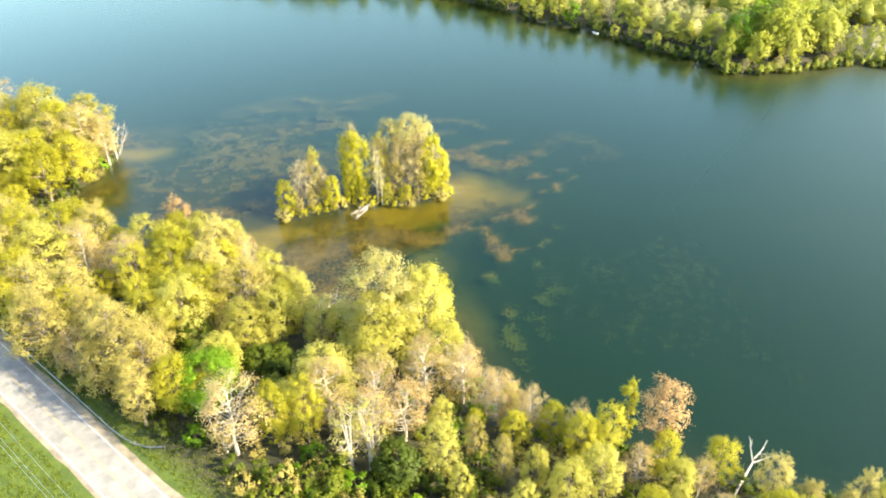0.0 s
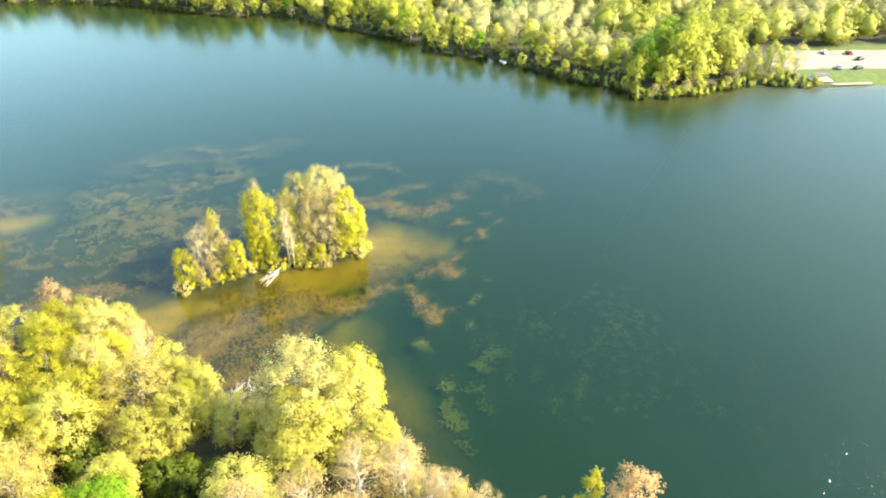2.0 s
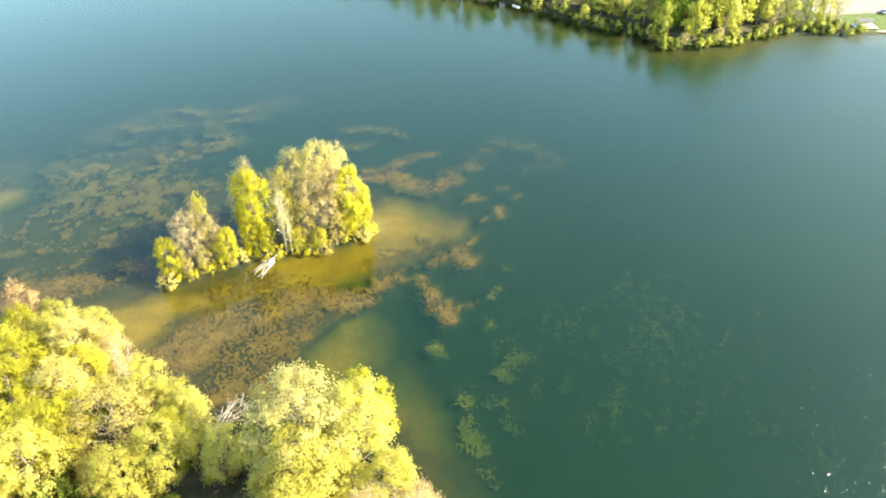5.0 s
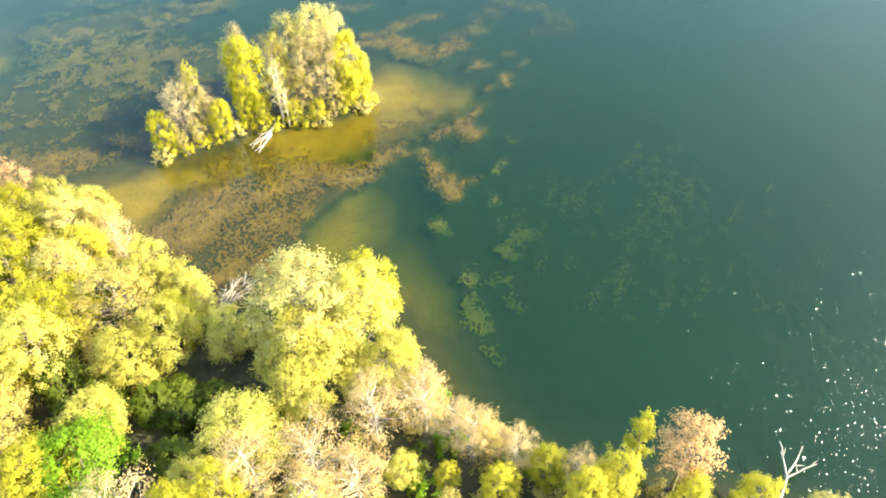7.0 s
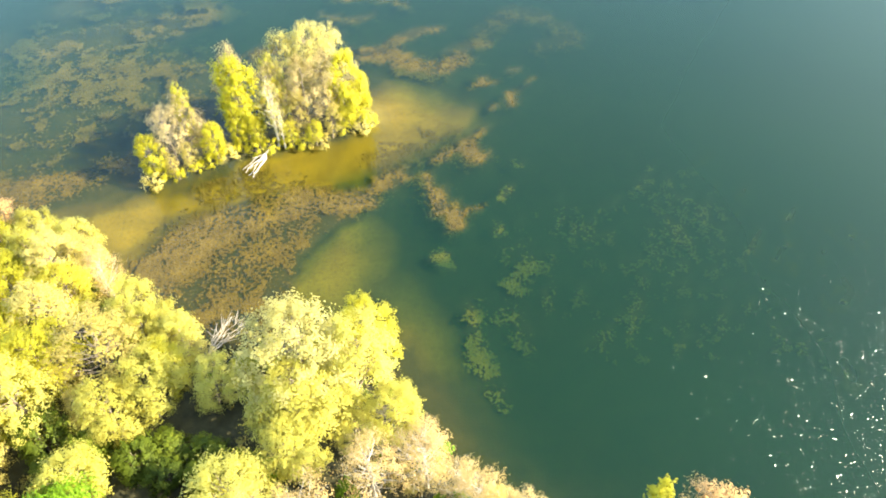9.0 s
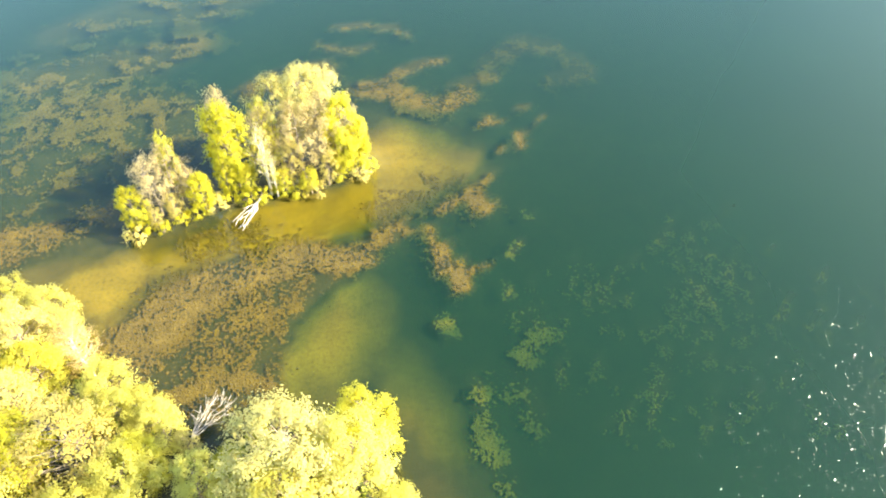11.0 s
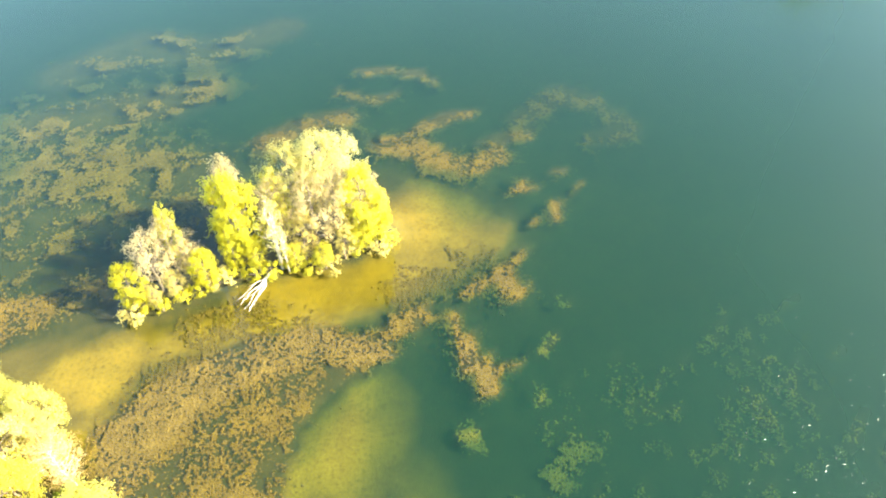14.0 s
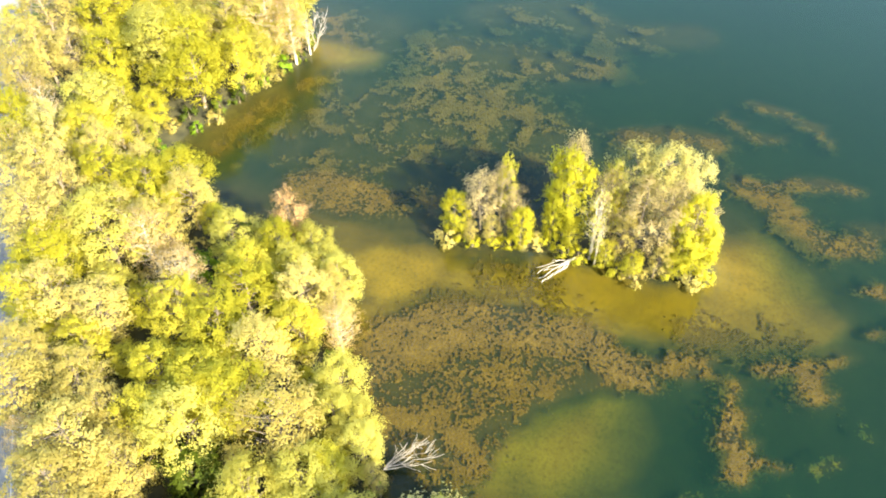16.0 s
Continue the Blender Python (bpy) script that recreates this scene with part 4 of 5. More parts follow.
kind("shore_green", tree_model("green broadleaf tree on the far shore", "tree", 141, 13, 4.2, 0.1, 40, 1900, 0.46, "round", "leaf_green", "bark", group=SHOREG))


far_rng = np.random.default_rng(77)
for key, x, y, h, w in [('shore_lime', 177, 294.5, 13, 0.9), ('shore_lime', 183.5, 292, 15.5, 0.8), ('shore_lime', 188, 290, 14, 0.75), ('shore_tan', 194.5, 290, 14.5, 0.7), ('shore_tan', 171, 294, 9, 0.9), ('shore_tan', 190, 287.5, 4.5, 1.2), ('shore_lime', 186, 288.5, 4, 1.3), ('shore_lime', 195, 284.5, 3.2, 1.5), ('shore_lime', 199.5, 280.5, 3, 1.6), ('shore_tan', 193, 286.5, 3.5, 1.4), ('shore_lime', 179, 290.5, 4.5, 1.3), ('shore_lime', 174, 291.5, 4.5, 1.3), ('shore_tan', 168, 290.5, 5, 1.2), ('yellow', -100, 205, 14, 1.2), ('lime', -103, 197, 15, 1.2), ('lime', -104, 213, 14, 1.25), ('yellow', -106, 205, 16, 1.2)]:
    plant(key, x, y, h, far_rng, w)


for key, x, y, h, w in [("shore_lime", 141, 291, 21, 0.95), ("shore_lime", 150, 299, 24, 1.0), ("shore_green", 139, 304, 20, 0.95), ("shore_green", 131, 297, 19, 0.9), ("shore_lime", 158, 306, 24, 1.05), ("shore_lime", 165, 296, 19, 0.9), ("shore_green", 146, 311, 21, 1.0), ("shore_lime", 172, 301, 16, 0.9),
                        ("shore_lime", 122, 287, 15, 0.75), ("shore_lime", 133, 284, 13, 0.8), ("shore_lime", 147, 287, 16, 0.8)]:
    plant(key, x, y, h, far_rng, w)


def parkland(x, y):
    return (np.hypot((x - 238) / 1.55, y - 302) < 27) | (np.hypot((x - 196) / 1.7, y - 314) < 13) | (np.hypot((x - 262) / 3.0, y - 312) < 13.5) | ((x > 174) & (y < 312))


far_taken = []
for x, y in scatter(rng, 9000, (-240, 270), (205, 545), 7.3, lambda a, c: (a < 172) & (shore_distance(FARSIDE, a, c) > 0.0) & (shore_distance(FARSIDE, a, c) < 13) & ~parkland(a, c), far_taken):
    d = float(shore_distance(FARSIDE, np.array([x]), np.array([y]))[0])
    u = rng.random()
    key = "shore_lime" if u < 0.62 else "shore_tan" if u < 0.88 else "shore_green"
    if -172 < x < -112 and u < 0.75:
        key = "shore_tan"
    if -105 < x < 70:
        key = "shore_lime" if u < 0.80 else "shore_tan" if u < 0.87 else "shore_green"
    plant(key, x, y, (rng.uniform(5, 9) if d < 4 else rng.uniform(10, 17)) * (1.25 if -105 < x < -5 else 1.0), rng, rng.uniform(0.95, 1.35))


def clump_crown(seed, h, cr, shape, lobes, leaves, leaf):
    """A far crown: a rough shaded core, and leaves lying over rounded clumps round it."""
    rng = np.random.default_rng(seed)
    bm = bmesh.new()
    bmesh.ops.create_icosphere(bm, subdivisions=1 if lobes < 9 else 2, radius=1)
    ball = np.array([v.co[:] for v in bm.verts])
    tri = np.array([[v.index for v in f.verts] for f in bm.faces])
    bm.free()
    cs, rs = [], []
    for i in range(lobes):
        v = (i + rng.uniform(0.1, 0.9)) / lobes
        a = i * 2.39996 + rng.normal(0, 0.4)
        rr = cr * crown_radius(v, shape) * rng.uniform(0.5, 0.72)
        rl = cr * (0.22 if shape == "cone" else 0.36) * rng.uniform(0.75, 1.25)
        cs.append((rr * math.cos(a), rr * math.sin(a), min(h * (0.1 + 0.86 * v), h - rl * 0.8)))
        rs.append(rl)
    cs, rs = np.array(cs), np.array(rs)
    u = (ball[:, 2] + 1) / 2
    wide = np.array([crown_radius(a, shape) for a in u]) * cr * 0.62 / np.maximum(0.3, np.sqrt(np.maximum(1e-3, 1 - ball[:, 2] ** 2)))
    core = np.stack((ball[:, 0] * wide, ball[:, 1] * wide, h * (0.08 + 0.80 * u)), -1)
    if shape != "cone":
        near = np.linalg.norm(core[:, None] - cs[None], axis=2)
        k = near.argmin(1)
        step = core - cs[k]
        step /= np.linalg.norm(step, axis=1, keepdims=True) + 1e-9
        core = cs[k] + step * rs[k][:, None] * 0.34
    pick = rng.integers(0, lobes, leaves)
    away = cs - np.array((0, 0, h * 0.42))
    away /= np.linalg.norm(away, axis=1, keepdims=True) + 1e-9
    d = rng.normal(size=(leaves, 3)) + away[pick] * 1.1
    d[:, 2] += 0.35
    d /= np.linalg.norm(d, axis=1, keepdims=True)
    p = cs[pick] + d * (rs[pick] * rng.uniform(0.45, 1.4, leaves))[:, None]
    v, f = leaf_pieces(rng, p, d * 0.9 + away[pick] * 0.7 + rng.normal(0, 0.3, (leaves, 3)), leaf)
    swell = core - np.array((0, 0, h * 0.42))
    swell /= np.linalg.norm(swell, axis=1, keepdims=True) + 1e-9
    ways = np.concatenate((swell, blended_normals(v, d * 0.7 + away[pick] * 0.6 + np.array((0, 0, 0.15)))))
    return np.concatenate((core, v)), np.concatenate((tri, f + len(ball))), ways


def far_wood(name, label, places, template, material, rng, seed):
    """One joined wood of simple crowns: places are rows of x, y, height, width factor, tint."""
    lobes, n_leaf, leaf, h0, shape = template
    tv = [clump_crown(seed + k, h0, 4.4 if shape != "cone" else 3.0, shape, lobes, n_leaf, leaf) for k in range(4)]
    parts, faces, tint, ways, n = [], [], [], [], 0
    for x, y, z, h, w, t in places:
        v, tri, way = tv[int(rng.integers(4))]
        a, s = rng.uniform(0, 6.28), h / h0
        c, q = math.cos(a) * s * w, math.sin(a) * s * w
        tint.append(np.full(len(v), t))
        ways.append(np.stack((way[:, 0] * math.cos(a) - way[:, 1] * math.sin(a), way[:, 0] * math.sin(a) + way[:, 1] * math.cos(a), way[:, 2]), -1))
        parts.append(np.stack((x + v[:, 0] * c - v[:, 1] * q, y + v[:, 0] * q + v[:, 1] * c, z + v[:, 2] * s), -1))
        faces.append(tri + n)
        n += len(v)
    me = mesh_of(name, np.concatenate(parts), np.concatenate(faces), material, smooth=True, normals=np.concatenate(ways))
    float_attribute(me, "tint", np.concatenate(tint))
    return tagged(new(name, me), label, "woodland", kind="stuff")


def far_rows(rng, lo, hi, gap, good, tall):
    xs, ys = np.meshgrid(np.arange(lo[0], hi[0], gap), np.arange(lo[1], hi[1], gap))
    xs, ys = (xs + rng.uniform(-0.42, 0.42, xs.shape) * gap).ravel(), (ys + rng.uniform(-0.42, 0.42, ys.shape) * gap).ravel()
    ok = good(xs, ys)
    xs, ys = xs[ok], ys[ok]
    zs = land_height(xs, ys)[0]
    t = np.clip(0.5 + 1.5 * (value_noise(xs, ys, 60, 2, 4) - 0.5) + rng.normal(0, 0.10, len(xs)), 0, 1)
    return [(x, y, z, rng.uniform(*tall), rng.uniform(1.2, 1.75), q) for x, y, z, q in zip(xs, ys, zs, t)]


def in_view(x, y):
    return np.abs(np.degrees(np.arctan2(x, y)) - 9.8) < 38


PINES = [[(90, 404), (104, 500), (122, 600), (140, 680), (190, 690), (226, 670), (270, 660), (262, 590), (222, 520), (206, 488), (180, 496), (152, 478), (132, 462), (120, 400), (108, 394)],
         [(-310, 690), (-300, 820), (-240, 850), (-180, 720), (-200, 680)], [(-190, 545), (-180, 590), (-150, 625), (-138, 600), (-150, 560)]]
GROVE = [(-172, 560), (-128, 500), (-90, 470), (-20, 440), (30, 440), (100, 470), (95, 560), (70, 700), (-20, 690), (-60, 770), (-140, 780), (-172, 700)]


def is_pine(x, y):
    w = 34 * (value_noise(x, y, 30, 3, 2) - 0.5)
    best = np.full(np.shape(x), -1e9)
    for poly in PINES:
        best = np.maximum(best, shore_distance(poly, x, y))
    return best + w > 0


def is_tan(x, y):
    w = value_noise(x, y, 70, 2, 6)
    grove = shore_distance(GROVE, x, y) > 0
    return np.where(grove, w > 0.74, (w > 0.56) | ((y > 700) & (w > 0.46)) | ((x > 215) & (y > 345) & (w > 0.42)) | ((x < -112) & (y < 560) & (w > 0.28)) | ((x > 75) & (x < 190) & (y < 430) & (w > 0.46)))


def wood(x, y):
    sight = (np.abs(x + 10) < 5.5) & (y > 545) & (y < 720)
    return (shore_distance(FARSIDE, x, y) > 3) & ~parkland(x, y) & in_view(x, y) & ~sight & ~((np.hypot(x - 126, y - 427) < 11))


mid = lambda x, y: wood(x, y) & ((shore_distance(FARSIDE, x, y) > 12) | (x > 262)) & (y < 640)
far = lambda x, y: wood(x, y) & (y >= 640)
far_wood("woodland", "mixed lime-green broadleaf wood on the peninsula", far_rows(rng, (-420, 270), (420, 470), 10.6, lambda x, y: mid(x, y) & ~is_pine(x, y) & ~is_tan(x, y), (12, 19)), (20, 820, 0.48, 14, "round"), "far_broadleaf", rng, 201)
far_wood("woodland", "lime-green groves at the back of the peninsula", far_rows(rng, (-420, 470), (420, 640), 10.6, lambda x, y: mid(x, y) & ~is_pine(x, y) & ~is_tan(x, y), (13, 20)), (18, 400, 0.62, 14, "round"), "far_broadleaf", rng, 206)
far_wood("woodland", "tan half-bare wood on the peninsula", far_rows(rng, (-420, 270), (420, 470), 9.6, lambda x, y: mid(x, y) & ~is_pine(x, y) & is_tan(x, y), (8, 15)), (30, 820, 0.40, 14, "round"), "far_tan", rng, 211)
far_wood("woodland", "tan half-bare wood at the back of the peninsula", far_rows(rng, (-420, 470), (420, 640), 10.2, lambda x, y: mid(x, y) & ~is_pine(x, y) & is_tan(x, y), (9, 15)), (24, 420, 0.55, 14, "round"), "far_tan", rng, 216)
far_wood("conifer_wood", "dark green stand of conifers on the peninsula", far_rows(rng, (-420, 270), (420, 900), 9.4, lambda x, y: wood(x, y) & (shore_distance(FARSIDE, x, y) > 22) & is_pine(x, y), (12, 20)), (26, 330, 0.62, 15, "round"), "far_pine", rng, 221)
far_wood("woodland", "distant wood in fresh spring leaf", far_rows(rng, (-900, 640), (420, 1500), 12, lambda x, y: far(x, y) & ~is_pine(x, y) & ~is_tan(x, y), (12, 18)), (12, 90, 1.15, 14, "round"), "far_broadleaf", rng, 231)
far_wood("woodland", "distant tan wood with few leaves", far_rows(rng, (-900, 640), (420, 1500), 12, lambda x, y: far(x, y) & ~is_pine(x, y) & is_tan(x, y), (10, 16)), (12, 90, 1.05, 14, "round"), "far_tan", rng, 241)
islets = lambda x, y: (shore_distance(ISLET_A, x, y) > 1) | (shore_distance(ISLET_B, x, y) > 1)
far_wood("islet_scrub", "low scrub and small trees on low islets", far_rows(rng, (20, 860), (460, 1010), 6, islets, (3, 9)), (8, 80, 1.7, 14, "round"), "far_tan", rng, 251)

far_wood("shore_scrub", "fresh green scrub at the tip of the peninsula", far_rows(rng, (100, 262), (215, 330), 3.6, lambda x, y: (np.abs(shore_distance(FARSIDE, x, y) - 1.6) < 2.4) & (x < 198), (2.2, 5.0)), (10, 260, 0.9, 14, "spread"), "far_broadleaf", rng, 258)
far_wood("shore_scrub", "low green scrub overhanging the water of the far shore", far_rows(rng, (-240, 262), (420, 545), 4.2, lambda x, y: (np.abs(shore_distance(FARSIDE, x, y) - 2.3) < 3.5) & in_view(x, y) & ((x < 194) | (x > 250)) & (y < 540), (1.5, 4.2)), (8, 90, 2.4, 14, "spread"), "leaf_olive", rng, 261)

far_wood("islet_scrub", "sparse brown scrub on low sand bars", far_rows(rng, (345, 550), (660, 665), 5, lambda x, y: (shore_distance(BAR_C, x, y) > 0) | (shore_distance(BAR_D, x, y) > 0), (0.8, 3)), (5, 24, 3.0, 14, "spread"), "far_tan", rng, 271)

# ---------------------------------------------------------------- road, verge, guardrail


def road_strip(name, along, across, z, material, label, category, wave=0.0):
    """A strip along the road: from and to metres along it, and from and to metres off its middle line."""
    n = int((along[1] - along[0]) / 3) + 1
    verts, faces = [], []
    for i, s in enumerate(np.linspace(along[0], along[1], n)):
        for j, o in enumerate(across):
            o = o + wave * float(ripple(np.array(s * 1.0), np.array(o * 9.0), 7))
            p = ROAD_A + ROAD_DIR * s + ROAD_N * o
            verts.append((p[0], p[1], z))
        if i:
            a = 2 * (i - 1)
            faces.append((a, a + 1, a + 3, a + 2))
    return tagged(new(name, mesh_of(name, verts, faces, material)), label, category, kind="structure")


road_strip("road_shoulder", (-520, 300), (-4.2, 4.7), ROAD_Z - 0.03, "dirt", "dusty dirt shoulder along the road", "road", 0.35)
road_strip("road", (-520, 300), (-3.5, 3.5), ROAD_Z, "asphalt", "worn pale grey asphalt road", "road", 0.08)
for o, mat, text in ((-3.1, "line_white", "worn white edge line on the asphalt"), (3.1, "line_white", "worn white edge line on the asphalt"), (-0.12, "line_yellow", "faded yellow centre line"), (0.12, "line_yellow", "faded yellow centre line")):
    road_strip("road_line", (-520, 300), (o - 0.07, o + 0.07), ROAD_Z + 0.005, mat, text, "road marking")


# ---------------------------------------------------------------- guardrail, wires


def build_guardrail():
    rail = thing("guardrail", 0, 0, 0, 0, "grey steel guardrail on wooden posts beside the road", "guardrail")
    line = [ROAD_A + ROAD_DIR * s + ROAD_N * 5.0 for s in np.arange(160, 13, -4)]
    end = ROAD_A + ROAD_DIR * 13
    line += [end + ROAD_N * 5.2, end - ROAD_DIR * 3 + ROAD_N * 5.7, end - ROAD_DIR * 5.6 + ROAD_N * 6.8, end - ROAD_DIR * 7.4 + ROAD_N * 8.4]
    bm = bmesh.new()
    profile = [(0.0, 0.16), (0.07, 0.12), (0.07, 0.05), (0.0, 0.01), (0.0, -0.01), (0.07, -0.05), (0.07, -0.12), (0.0, -0.16)]
    rows = []
    for i, p in enumerate(line):
        q, r = line[min(i + 1, len(line) - 1)], line[max(i - 1, 0)]
        d = (q - r) / np.linalg.norm(q - r)
        side = np.array((-d[1], d[0]))
        if side @ ROAD_N > 0:
            side = -side
        rows.append([bm.verts.new((p[0] + side[0] * o, p[1] + side[1] * o, ROAD_Z + 0.6 + h)) for o, h in profile])
    for a, c in zip(rows, rows[1:]):
        for i in range(len(profile) - 1):
            bm.faces.new((a[i], a[i + 1], c[i + 1], c[i]))
    bmesh.ops.solidify(bm, geom=bm.faces[:], thickness=0.02)
    part("rail", bm, "steel", rail, "ribbed galvanised steel beam")
    bm = bmesh.new()
    box(bm, 0, 0, 0.3, 0.2, 0.2, 1.1, bevel=0.02)
    first = part("post", bm, "post_wood", rail)
    first.location = (*(line[0] + ROAD_N * 0.15), ROAD_Z)
    for p in line[1:]:
        o = first.copy()
        scene.collection.objects.link(o)
        o.location = (*(p + ROAD_N * 0.15), ROAD_Z)


def build_power_line():
    """Two wooden poles beside the road with cross-arms and three sagging wires."""
    ends = [ROAD_A + ROAD_DIR * -40 - ROAD_N * 9.5, ROAD_A + ROAD_DIR * 40 - ROAD_N * 9.5, ROAD_A + ROAD_DIR * 118 - ROAD_N * 6.5]
    for p in ends:
        pole = thing("utility_pole", p[0], p[1], ROAD_Z - 0.3, math.degrees(math.atan2(ROAD_N[1], ROAD_N[0])), "weathered wooden utility pole beside the road", "utility pole", "poles along the road")
        v, f = tube([(0, 0, 0), (0, 0, 5), (0, 0, 10.5)], [0.17, 0.14, 0.1], 8)
        ob = new("pole", mesh_of("pole", *gather([(v, f)]), "post_wood", smooth=True))
        ob.parent = pole
        bm = bmesh.new()
        box(bm, 0, 0.12, 9.9, 2.4, 0.1, 0.12, bevel=0.01)
        part("cross_arm", bm, "post_wood", pole)
        for o in (-1.0, -0.4, 1.0):
            bm = bmesh.new()
            bmesh.ops.create_cone(bm, cap_ends=True, segments=8, radius1=0.06, radius2=0.03, depth=0.16, matrix=Matrix.Translation((o, 0.12, 10.04)))
            part("insulator", bm, "white_paint", pole)
    for o in (-1.0, -0.4, 1.0):
        for a, c in zip(ends, ends[1:]):
            a3, c3 = np.array((*(a + ROAD_N * o), ROAD_Z + 9.8)), np.array((*(c + ROAD_N * o), ROAD_Z + 9.8))
            pts = [a3 + (c3 - a3) * u - np.array((0, 0, 4 * 1.4 * u * (1 - u))) for u in np.linspace(0, 1, 15)]
            v, f = tube(pts, [0.022] * 15, 4)
            tagged(new("power_wire", mesh_of("power_wire", *gather([(v, f)]), "steel")), "thin grey overhead wire sagging between poles", "wire", "overhead wires")


def build_grass():
    """Blades of grass on the verges, in tufts."""
    rng = np.random.default_rng(14)
    n = 9000
    s, o = rng.uniform(-14, 75, n), np.where(rng.random(n) < 0.75, rng.uniform(-26, -5.2, n), rng.uniform(5.6, 14, n))
    p = ROAD_A[None] + ROAD_DIR[None] * s[:, None] + ROAD_N[None] * o[:, None]
    z = land_height(p[:, 0], p[:, 1])[0]
    base = np.repeat(np.stack((p[:, 0], p[:, 1], z), -1), 5, 0) + rng.normal(0, 0.16, (n * 5, 3)) * np.array((1, 1, 0))
    a, h = rng.uniform(0, 6.28, n * 5), rng.uniform(0.15, 0.5, n * 5) * np.repeat(0.5 + value_noise(p[:, 0], p[:, 1], 4, 2, 3), 5)
    side = np.stack((np.cos(a), np.sin(a), np.zeros(n * 5)), -1) * 0.06
    tip = base + np.stack((rng.normal(0, 0.15, n * 5), rng.normal(0, 0.15, n * 5), h), -1)
    me = mesh_of("grass", np.stack((base - side, base + side, tip), 1).reshape(-1, 3), np.arange(n * 15).reshape(-1, 3), "leaf_grass")
    tagged(new("grass", me), "rough green grass on the road's verges", "grass", kind="stuff")


build_grass()
build_guardrail()
build_power_line()

# ---------------------------------------------------------------- dead wood


def limb(rng, start, end, r, wander=0.06, n=6):
    a, c = np.array(start, dtype=float), np.array(end, dtype=float)
    size = np.linalg.norm(c - a)
    pts = [a + (c - a) * u + (rng.normal(0, wander * size * 0.5, 3) * np.array((1, 1, 0.5)) if 0 < u < 1 else 0) for u in np.linspace(0, 1, n)]
    return pts, tube(pts, [r * (1 - 0.8 * u) + 0.015 for u in np.linspace(0, 1, n)], 5)


def dead_tree(name, label, category, x, y, z, limbs, seed, forks=3, material="driftwood", foot=None):
    """Bare limbs from one foot: each a row of its end (relative) and thickness, with a few side forks."""
    rng = np.random.default_rng(seed)
    root = thing(name, x, y, z, 0, label, category)
    start = np.zeros(3)
    if foot:
        start = np.array(foot[:3], dtype=float)
        ob = new("trunk", mesh_of("trunk", *gather([tube([start * u for u in (0, 0.3, 0.65, 1)], [foot[3], foot[3] * 0.85, foot[3] * 0.75, foot[3] * 0.6], 6)]), material, smooth=True))
        ob.parent = root
    for *end, r in limbs:
        pts, tb = limb(rng, start, end, r)
        pieces = [tb]
        end = np.array(end) - start
        size = np.linalg.norm(end)
        for _ in range(forks):
            p = pts[int(rng.integers(2, len(pts) - 1))]
            d = end / size + rng.normal(0, 0.45, 3)
            q = p + d / np.linalg.norm(d) * size * rng.uniform(0.2, 0.38)
            q[2] = max(q[2], -0.1)
            pieces.append(limb(rng, p, q, r * 0.45, 0.05, 4)[1])
        ob = new("branch", mesh_of("branch", *gather(pieces), material, smooth=True))
        ob.parent = root


dead_tree("driftwood_log", "bleached white driftwood trunks fanned out at the island's edge", "driftwood", -15.4, 177.0, 0.3, [(-3.2, -8.0, -0.2, 0.17), (-4.6, -6.4, -0.1, 0.14), (-2.4, -7.0, 0.1, 0.13), (-4.0, -7.6, 0.1, 0.13), (-5.2, -5.4, 0.0, 0.1), (-1.8, -5.0, 0.2, 0.1)], 4, 1)
dead_tree("fallen_tree", "weathered grey treetop fallen into the water at the bank", "fallen tree", -24.8, 126.6, 1.0, [(4.8, 5.6, 0.8, 0.10), (3.6, 6.4, 0.6, 0.08), (2.4, 5.4, 1.3, 0.06), (5.6, 4.2, 0.4, 0.06), (1.4, 4.6, 1.4, 0.05), (3.0, 6.6, 0.2, 0.06), (5.6, 5.4, 0.2, 0.05)], 8, 5, "grey_wood")
dead_tree("dead_tree", "bare grey-white dead tree leaning low over the water", "dead tree", 46.4, 74.3, 0.25, [(8.6, 13.6, 1.4, 0.13), (10.9, 12.0, 2.0, 0.15), (12.2, 9.6, 1.0, 0.12)], 12, 2, foot=(7.5, 8.7, 0.5, 0.26))
dead_tree("driftwood_log", "short pale log stranded in the shallows", "driftwood", -98.6, 167, 0.1, [(-0.6, -3.4, 0.0, 0.2)], 15, 1)
dead_tree("dead_tree", "grey bare treetop over the point of the bank", "dead tree", -95.5, 212, 0.6, [(1.5, 1.5, 10, 0.13), (3.6, 2.5, 8.4, 0.09), (2.2, 4.6, 9.0, 0.09), (3.8, 0.4, 7.0, 0.08)], 17, 6, "grey_wood")
dead_tree("leaning_trunk", "thin pale trunk leaning among the roadside shrubs", "dead tree", -33.5, 85.6, 2.4, [(-8.5, 11, 6.5, 0.16)], 19, 2, "bark_pale")

# ---------------------------------------------------------------- the far landing: car park, cars, shelter, boat


def flat_patch(name, cx, cy, rx, ry, turn, z, material, label, category, seed):
    """A level patch with an uneven rim."""
    rng = np.random.default_rng(seed)
    n = 40
    c, s = math.cos(radians(turn)), math.sin(radians(turn))
    verts = [(cx, cy, z)]
    for i in range(n):
        a = 2 * math.pi * i / n
        k = (abs(math.cos(a)) ** 5 + abs(math.sin(a)) ** 5) ** -0.2 * (1 + rng.normal(0, 0.025))
        u, v = rx * k * math.cos(a), ry * k * math.sin(a)
        verts.append((cx + u * c - v * s, cy + u * s + v * c, z))
    faces = [(0, 1 + i, 1 + (i + 1) % n) for i in range(n)]
    return tagged(new(name, mesh_of(name, verts, faces, material)), label, category, kind="structure")


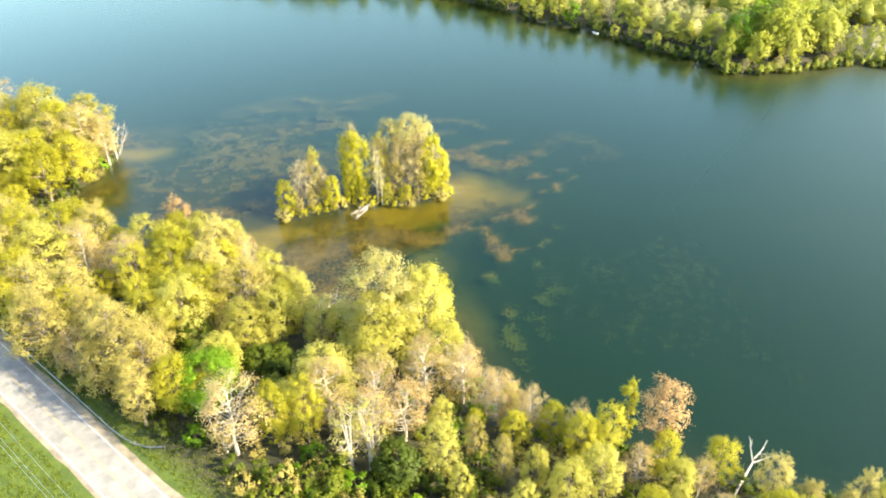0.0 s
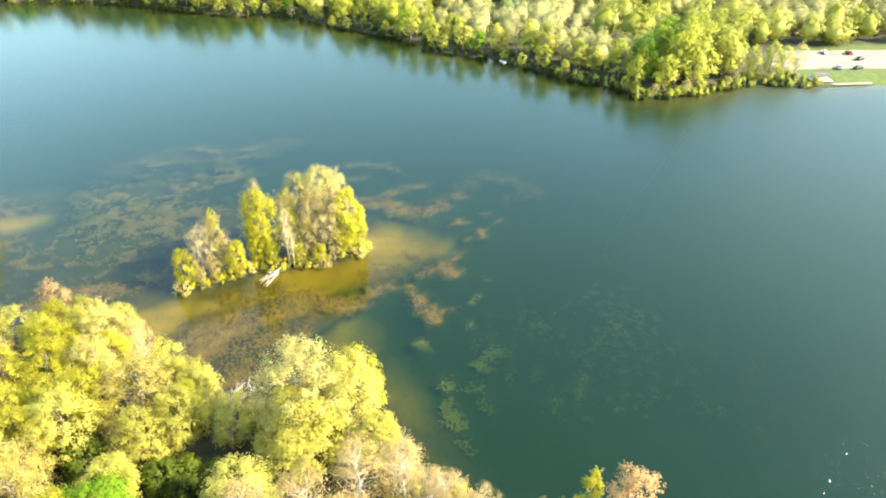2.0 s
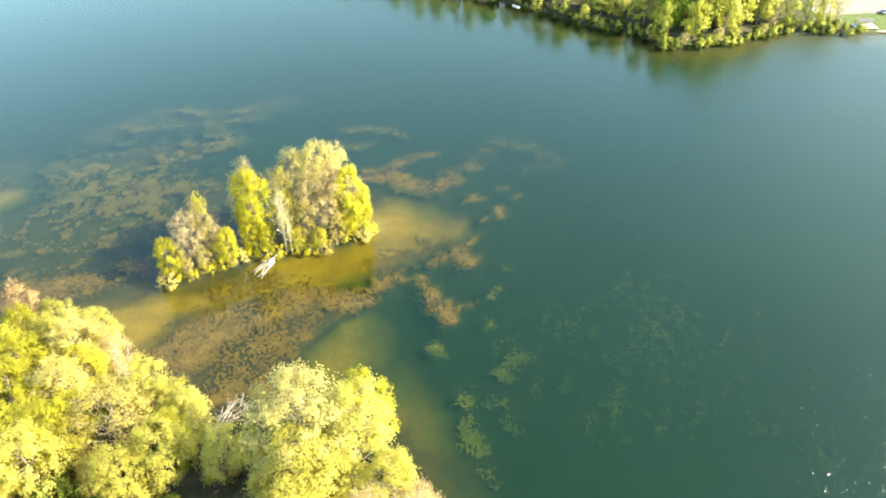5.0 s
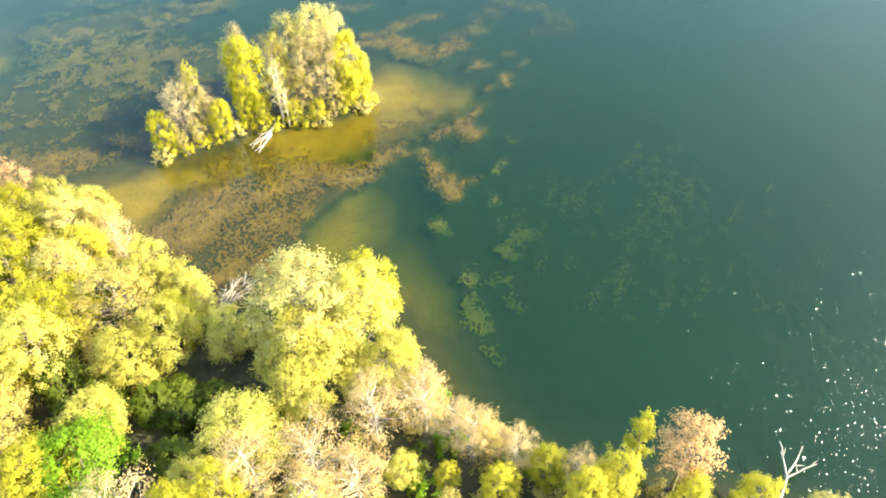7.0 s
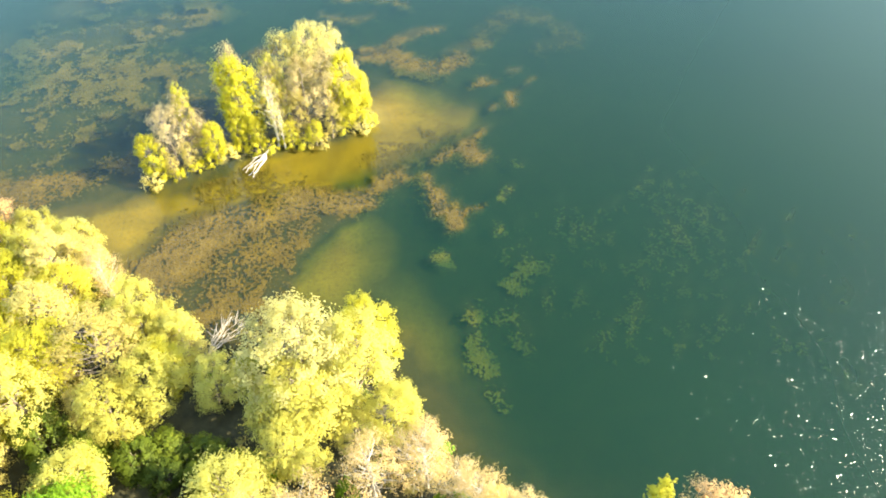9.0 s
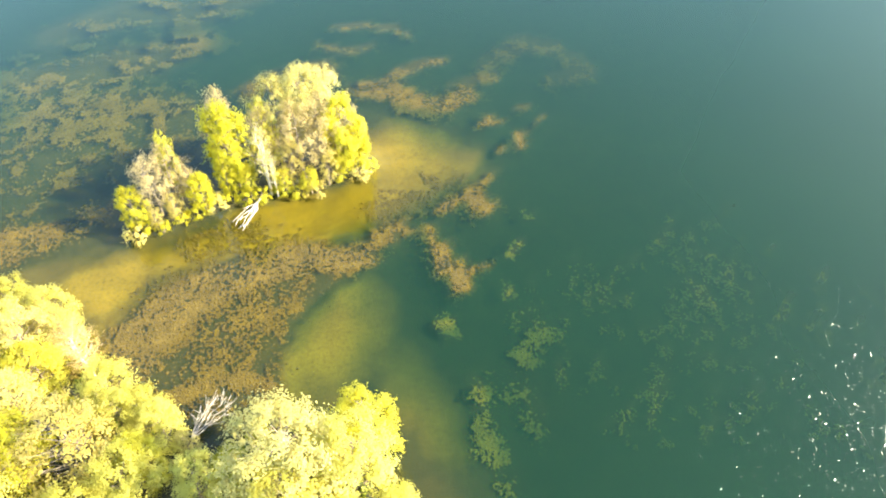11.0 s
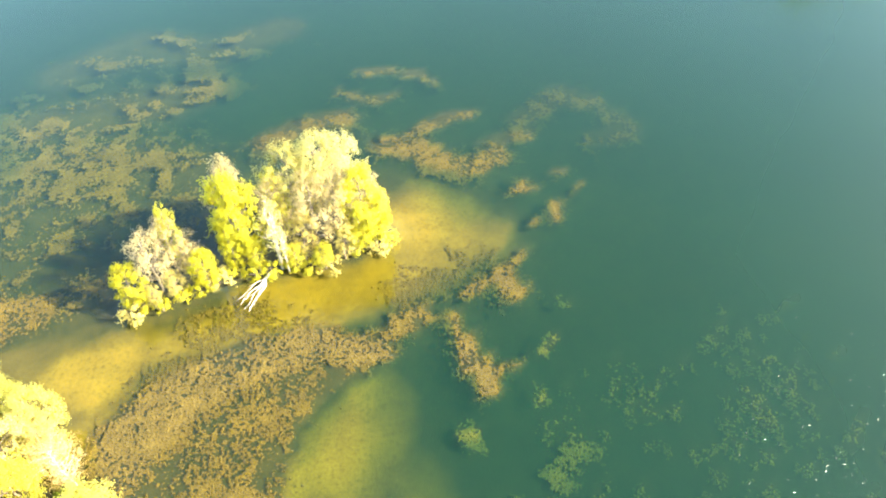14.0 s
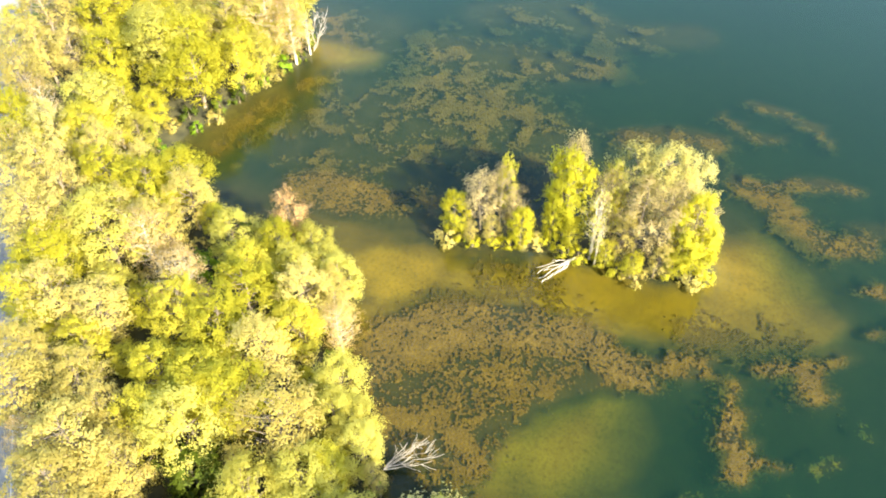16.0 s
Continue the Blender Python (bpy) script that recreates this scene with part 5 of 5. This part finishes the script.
def build_car(x, y, turn, paint, label):
    car = thing("car", x, y, PARK_Z + 0.03, turn, label, "car", "cars on the landing")
    bm = bmesh.new()
    box(bm, 0, 0, 0.62, 4.5, 1.8, 0.62, bevel=0.14)
    part("body", bm, paint, car)
    bm = bmesh.new()
    box(bm, -0.25, 0, 1.15, 2.5, 1.55, 0.55, bevel=0.05)
    for v in bm.verts:
        if v.co.z > 1.2:
            v.co.x = -0.25 + (v.co.x + 0.25) * 0.72
            v.co.y *= 0.85
    part("cabin", bm, "dark_glass", car, "dark window glass")
    bm = bmesh.new()
    box(bm, -0.25, 0, 1.44, 1.8, 1.3, 0.05, bevel=0.02)
    part("roof", bm, paint, car)
    for sx in (-1.4, 1.4):
        for sy in (-0.85, 0.85):
            bm = bmesh.new()
            bmesh.ops.create_cone(bm, cap_ends=True, segments=14, radius1=0.33, radius2=0.33, depth=0.22, matrix=Matrix.Translation((sx, sy, 0.33)) @ Matrix.Rotation(math.pi / 2, 4, 'X'))
            part("wheel", bm, "rubber", car)


def build_shelter(x, y, turn):
    hut = thing("picnic_shelter", x, y, ground_at(x, y), turn, "low open picnic shelter with dark roof and pale slab", "shelter")
    for s in (-1, 1):
        bm = bmesh.new()
        box(bm, 0, 0, 0, 6.4, 2.1, 0.1, Matrix.Translation((0, s * 0.98, 2.35)) @ Matrix.Rotation(radians(-14 * s), 4, 'X'))
        part("roof", bm, "roof_dark", hut)
    for px in (-2.8, 0, 2.8):
        for py in (-1.6, 1.6):
            bm = bmesh.new()
            box(bm, px, py, 1.1, 0.16, 0.16, 2.1, bevel=0.02)
            part("post", bm, "post_wood", hut)
    bm = bmesh.new()
    box(bm, 0, -0.6, 0.1, 8.4, 5.2, 0.24, bevel=0.03)
    part("slab", bm, "concrete", hut, "pale concrete slab")
    bm = bmesh.new()
    box(bm, 0, -0.2, 0.95, 2.4, 0.8, 0.08, bevel=0.02)
    box(bm, -0.8, -0.2, 0.55, 0.1, 0.6, 0.74)
    box(bm, 0.8, -0.2, 0.55, 0.1, 0.6, 0.74)
    part("picnic_table", bm, "post_wood", hut)


noisy("roof_dark", (0.05, 0.048, 0.045), (0.11, 0.10, 0.095), 0.4, 5, 0.7)
noisy("concrete", (0.42, 0.40, 0.36), (0.58, 0.56, 0.52), 0.4, 6, 0.9)
PARK_Z = ground_at(232, 300) + 0.12
noisy("paint_dark", (0.015, 0.016, 0.018), (0.03, 0.03, 0.033), 0.5, 6, 0.25)
noisy("paint_red", (0.20, 0.02, 0.015), (0.28, 0.035, 0.025), 0.5, 6, 0.25)
noisy("paint_grey", (0.22, 0.24, 0.27), (0.32, 0.34, 0.37), 0.5, 6, 0.3)
noisy("dark_glass", (0.01, 0.012, 0.014), (0.02, 0.022, 0.025), 0.5, 6, 0.08)
noisy("rubber", (0.012, 0.012, 0.012), (0.03, 0.03, 0.03), 2, 20, 0.9)
flat_patch("car_park", 243, 306.5, 55, 14.5, -9, PARK_Z, "gravel", "pale dusty gravel car park by the lake", "car park", 2)
flat_patch("beach", 214, 280, 9, 1.8, -6, ground_at(214, 280.5) + 0.1, "gravel", "small pale sand beach at the water", "beach", 3)
for x, y, turn, paint, label in [(227.2, 318.5, 80, "white_paint", "white car parked at the car park's edge"), (237.5, 315.5, 78, "paint_red", "dark red car parked on pale gravel"), (236.5, 306.5, 20, "paint_dark", "black car parked on pale gravel"),
                                 (227, 294.5, 15, "paint_dark", "black car parked beside the grass on pale gravel"), (219.5, 296.5, 60, "paint_grey", "small grey car parked on pale gravel")]:
    build_car(x, y, turn, paint, label)
build_shelter(203, 285.5, -10)


def build_boat(x, y, turn):
    boat = thing("rowing_boat", x, y, 0, turn, "small white rowing boat moored under overhanging trees", "boat")
    rows = []
    bm = bmesh.new()
    for u in np.linspace(-1, 1, 9):
        w = 0.7 * max(0.04, 1 - max(0, u) ** 2.2) * (0.85 if u < -0.8 else 1)
        rows.append([bm.verts.new((u * 2.0, w * k, h)) for k, h in ((-1, 0.45 + 0.12 * max(0, u)), (-0.75, -0.05), (0, -0.12), (0.75, -0.05), (1, 0.45 + 0.12 * max(0, u)))])
    for a, c in zip(rows, rows[1:]):
        for i in range(4):
            bm.faces.new((a[i], c[i], c[i + 1], a[i + 1]))
    bm.faces.new(rows[0])
    bmesh.ops.solidify(bm, geom=bm.faces[:], thickness=0.05)
    part("hull", bm, "white_paint", boat)
    for px in (-1.2, 0.1):
        bm = bmesh.new()
        box(bm, px, 0, 0.3, 0.28, 1.25, 0.04, bevel=0.01)
        part("seat", bm, "post_wood", boat)


build_boat(80.5, 338.5, 120)

for src in [o for o in scene.objects if o.parent is None and o.get("tall") and o.name in {m.name for ms in KINDS.values() for m in ms}]:
    for o in (*src.children_recursive, src):
        bpy.data.objects.remove(o)
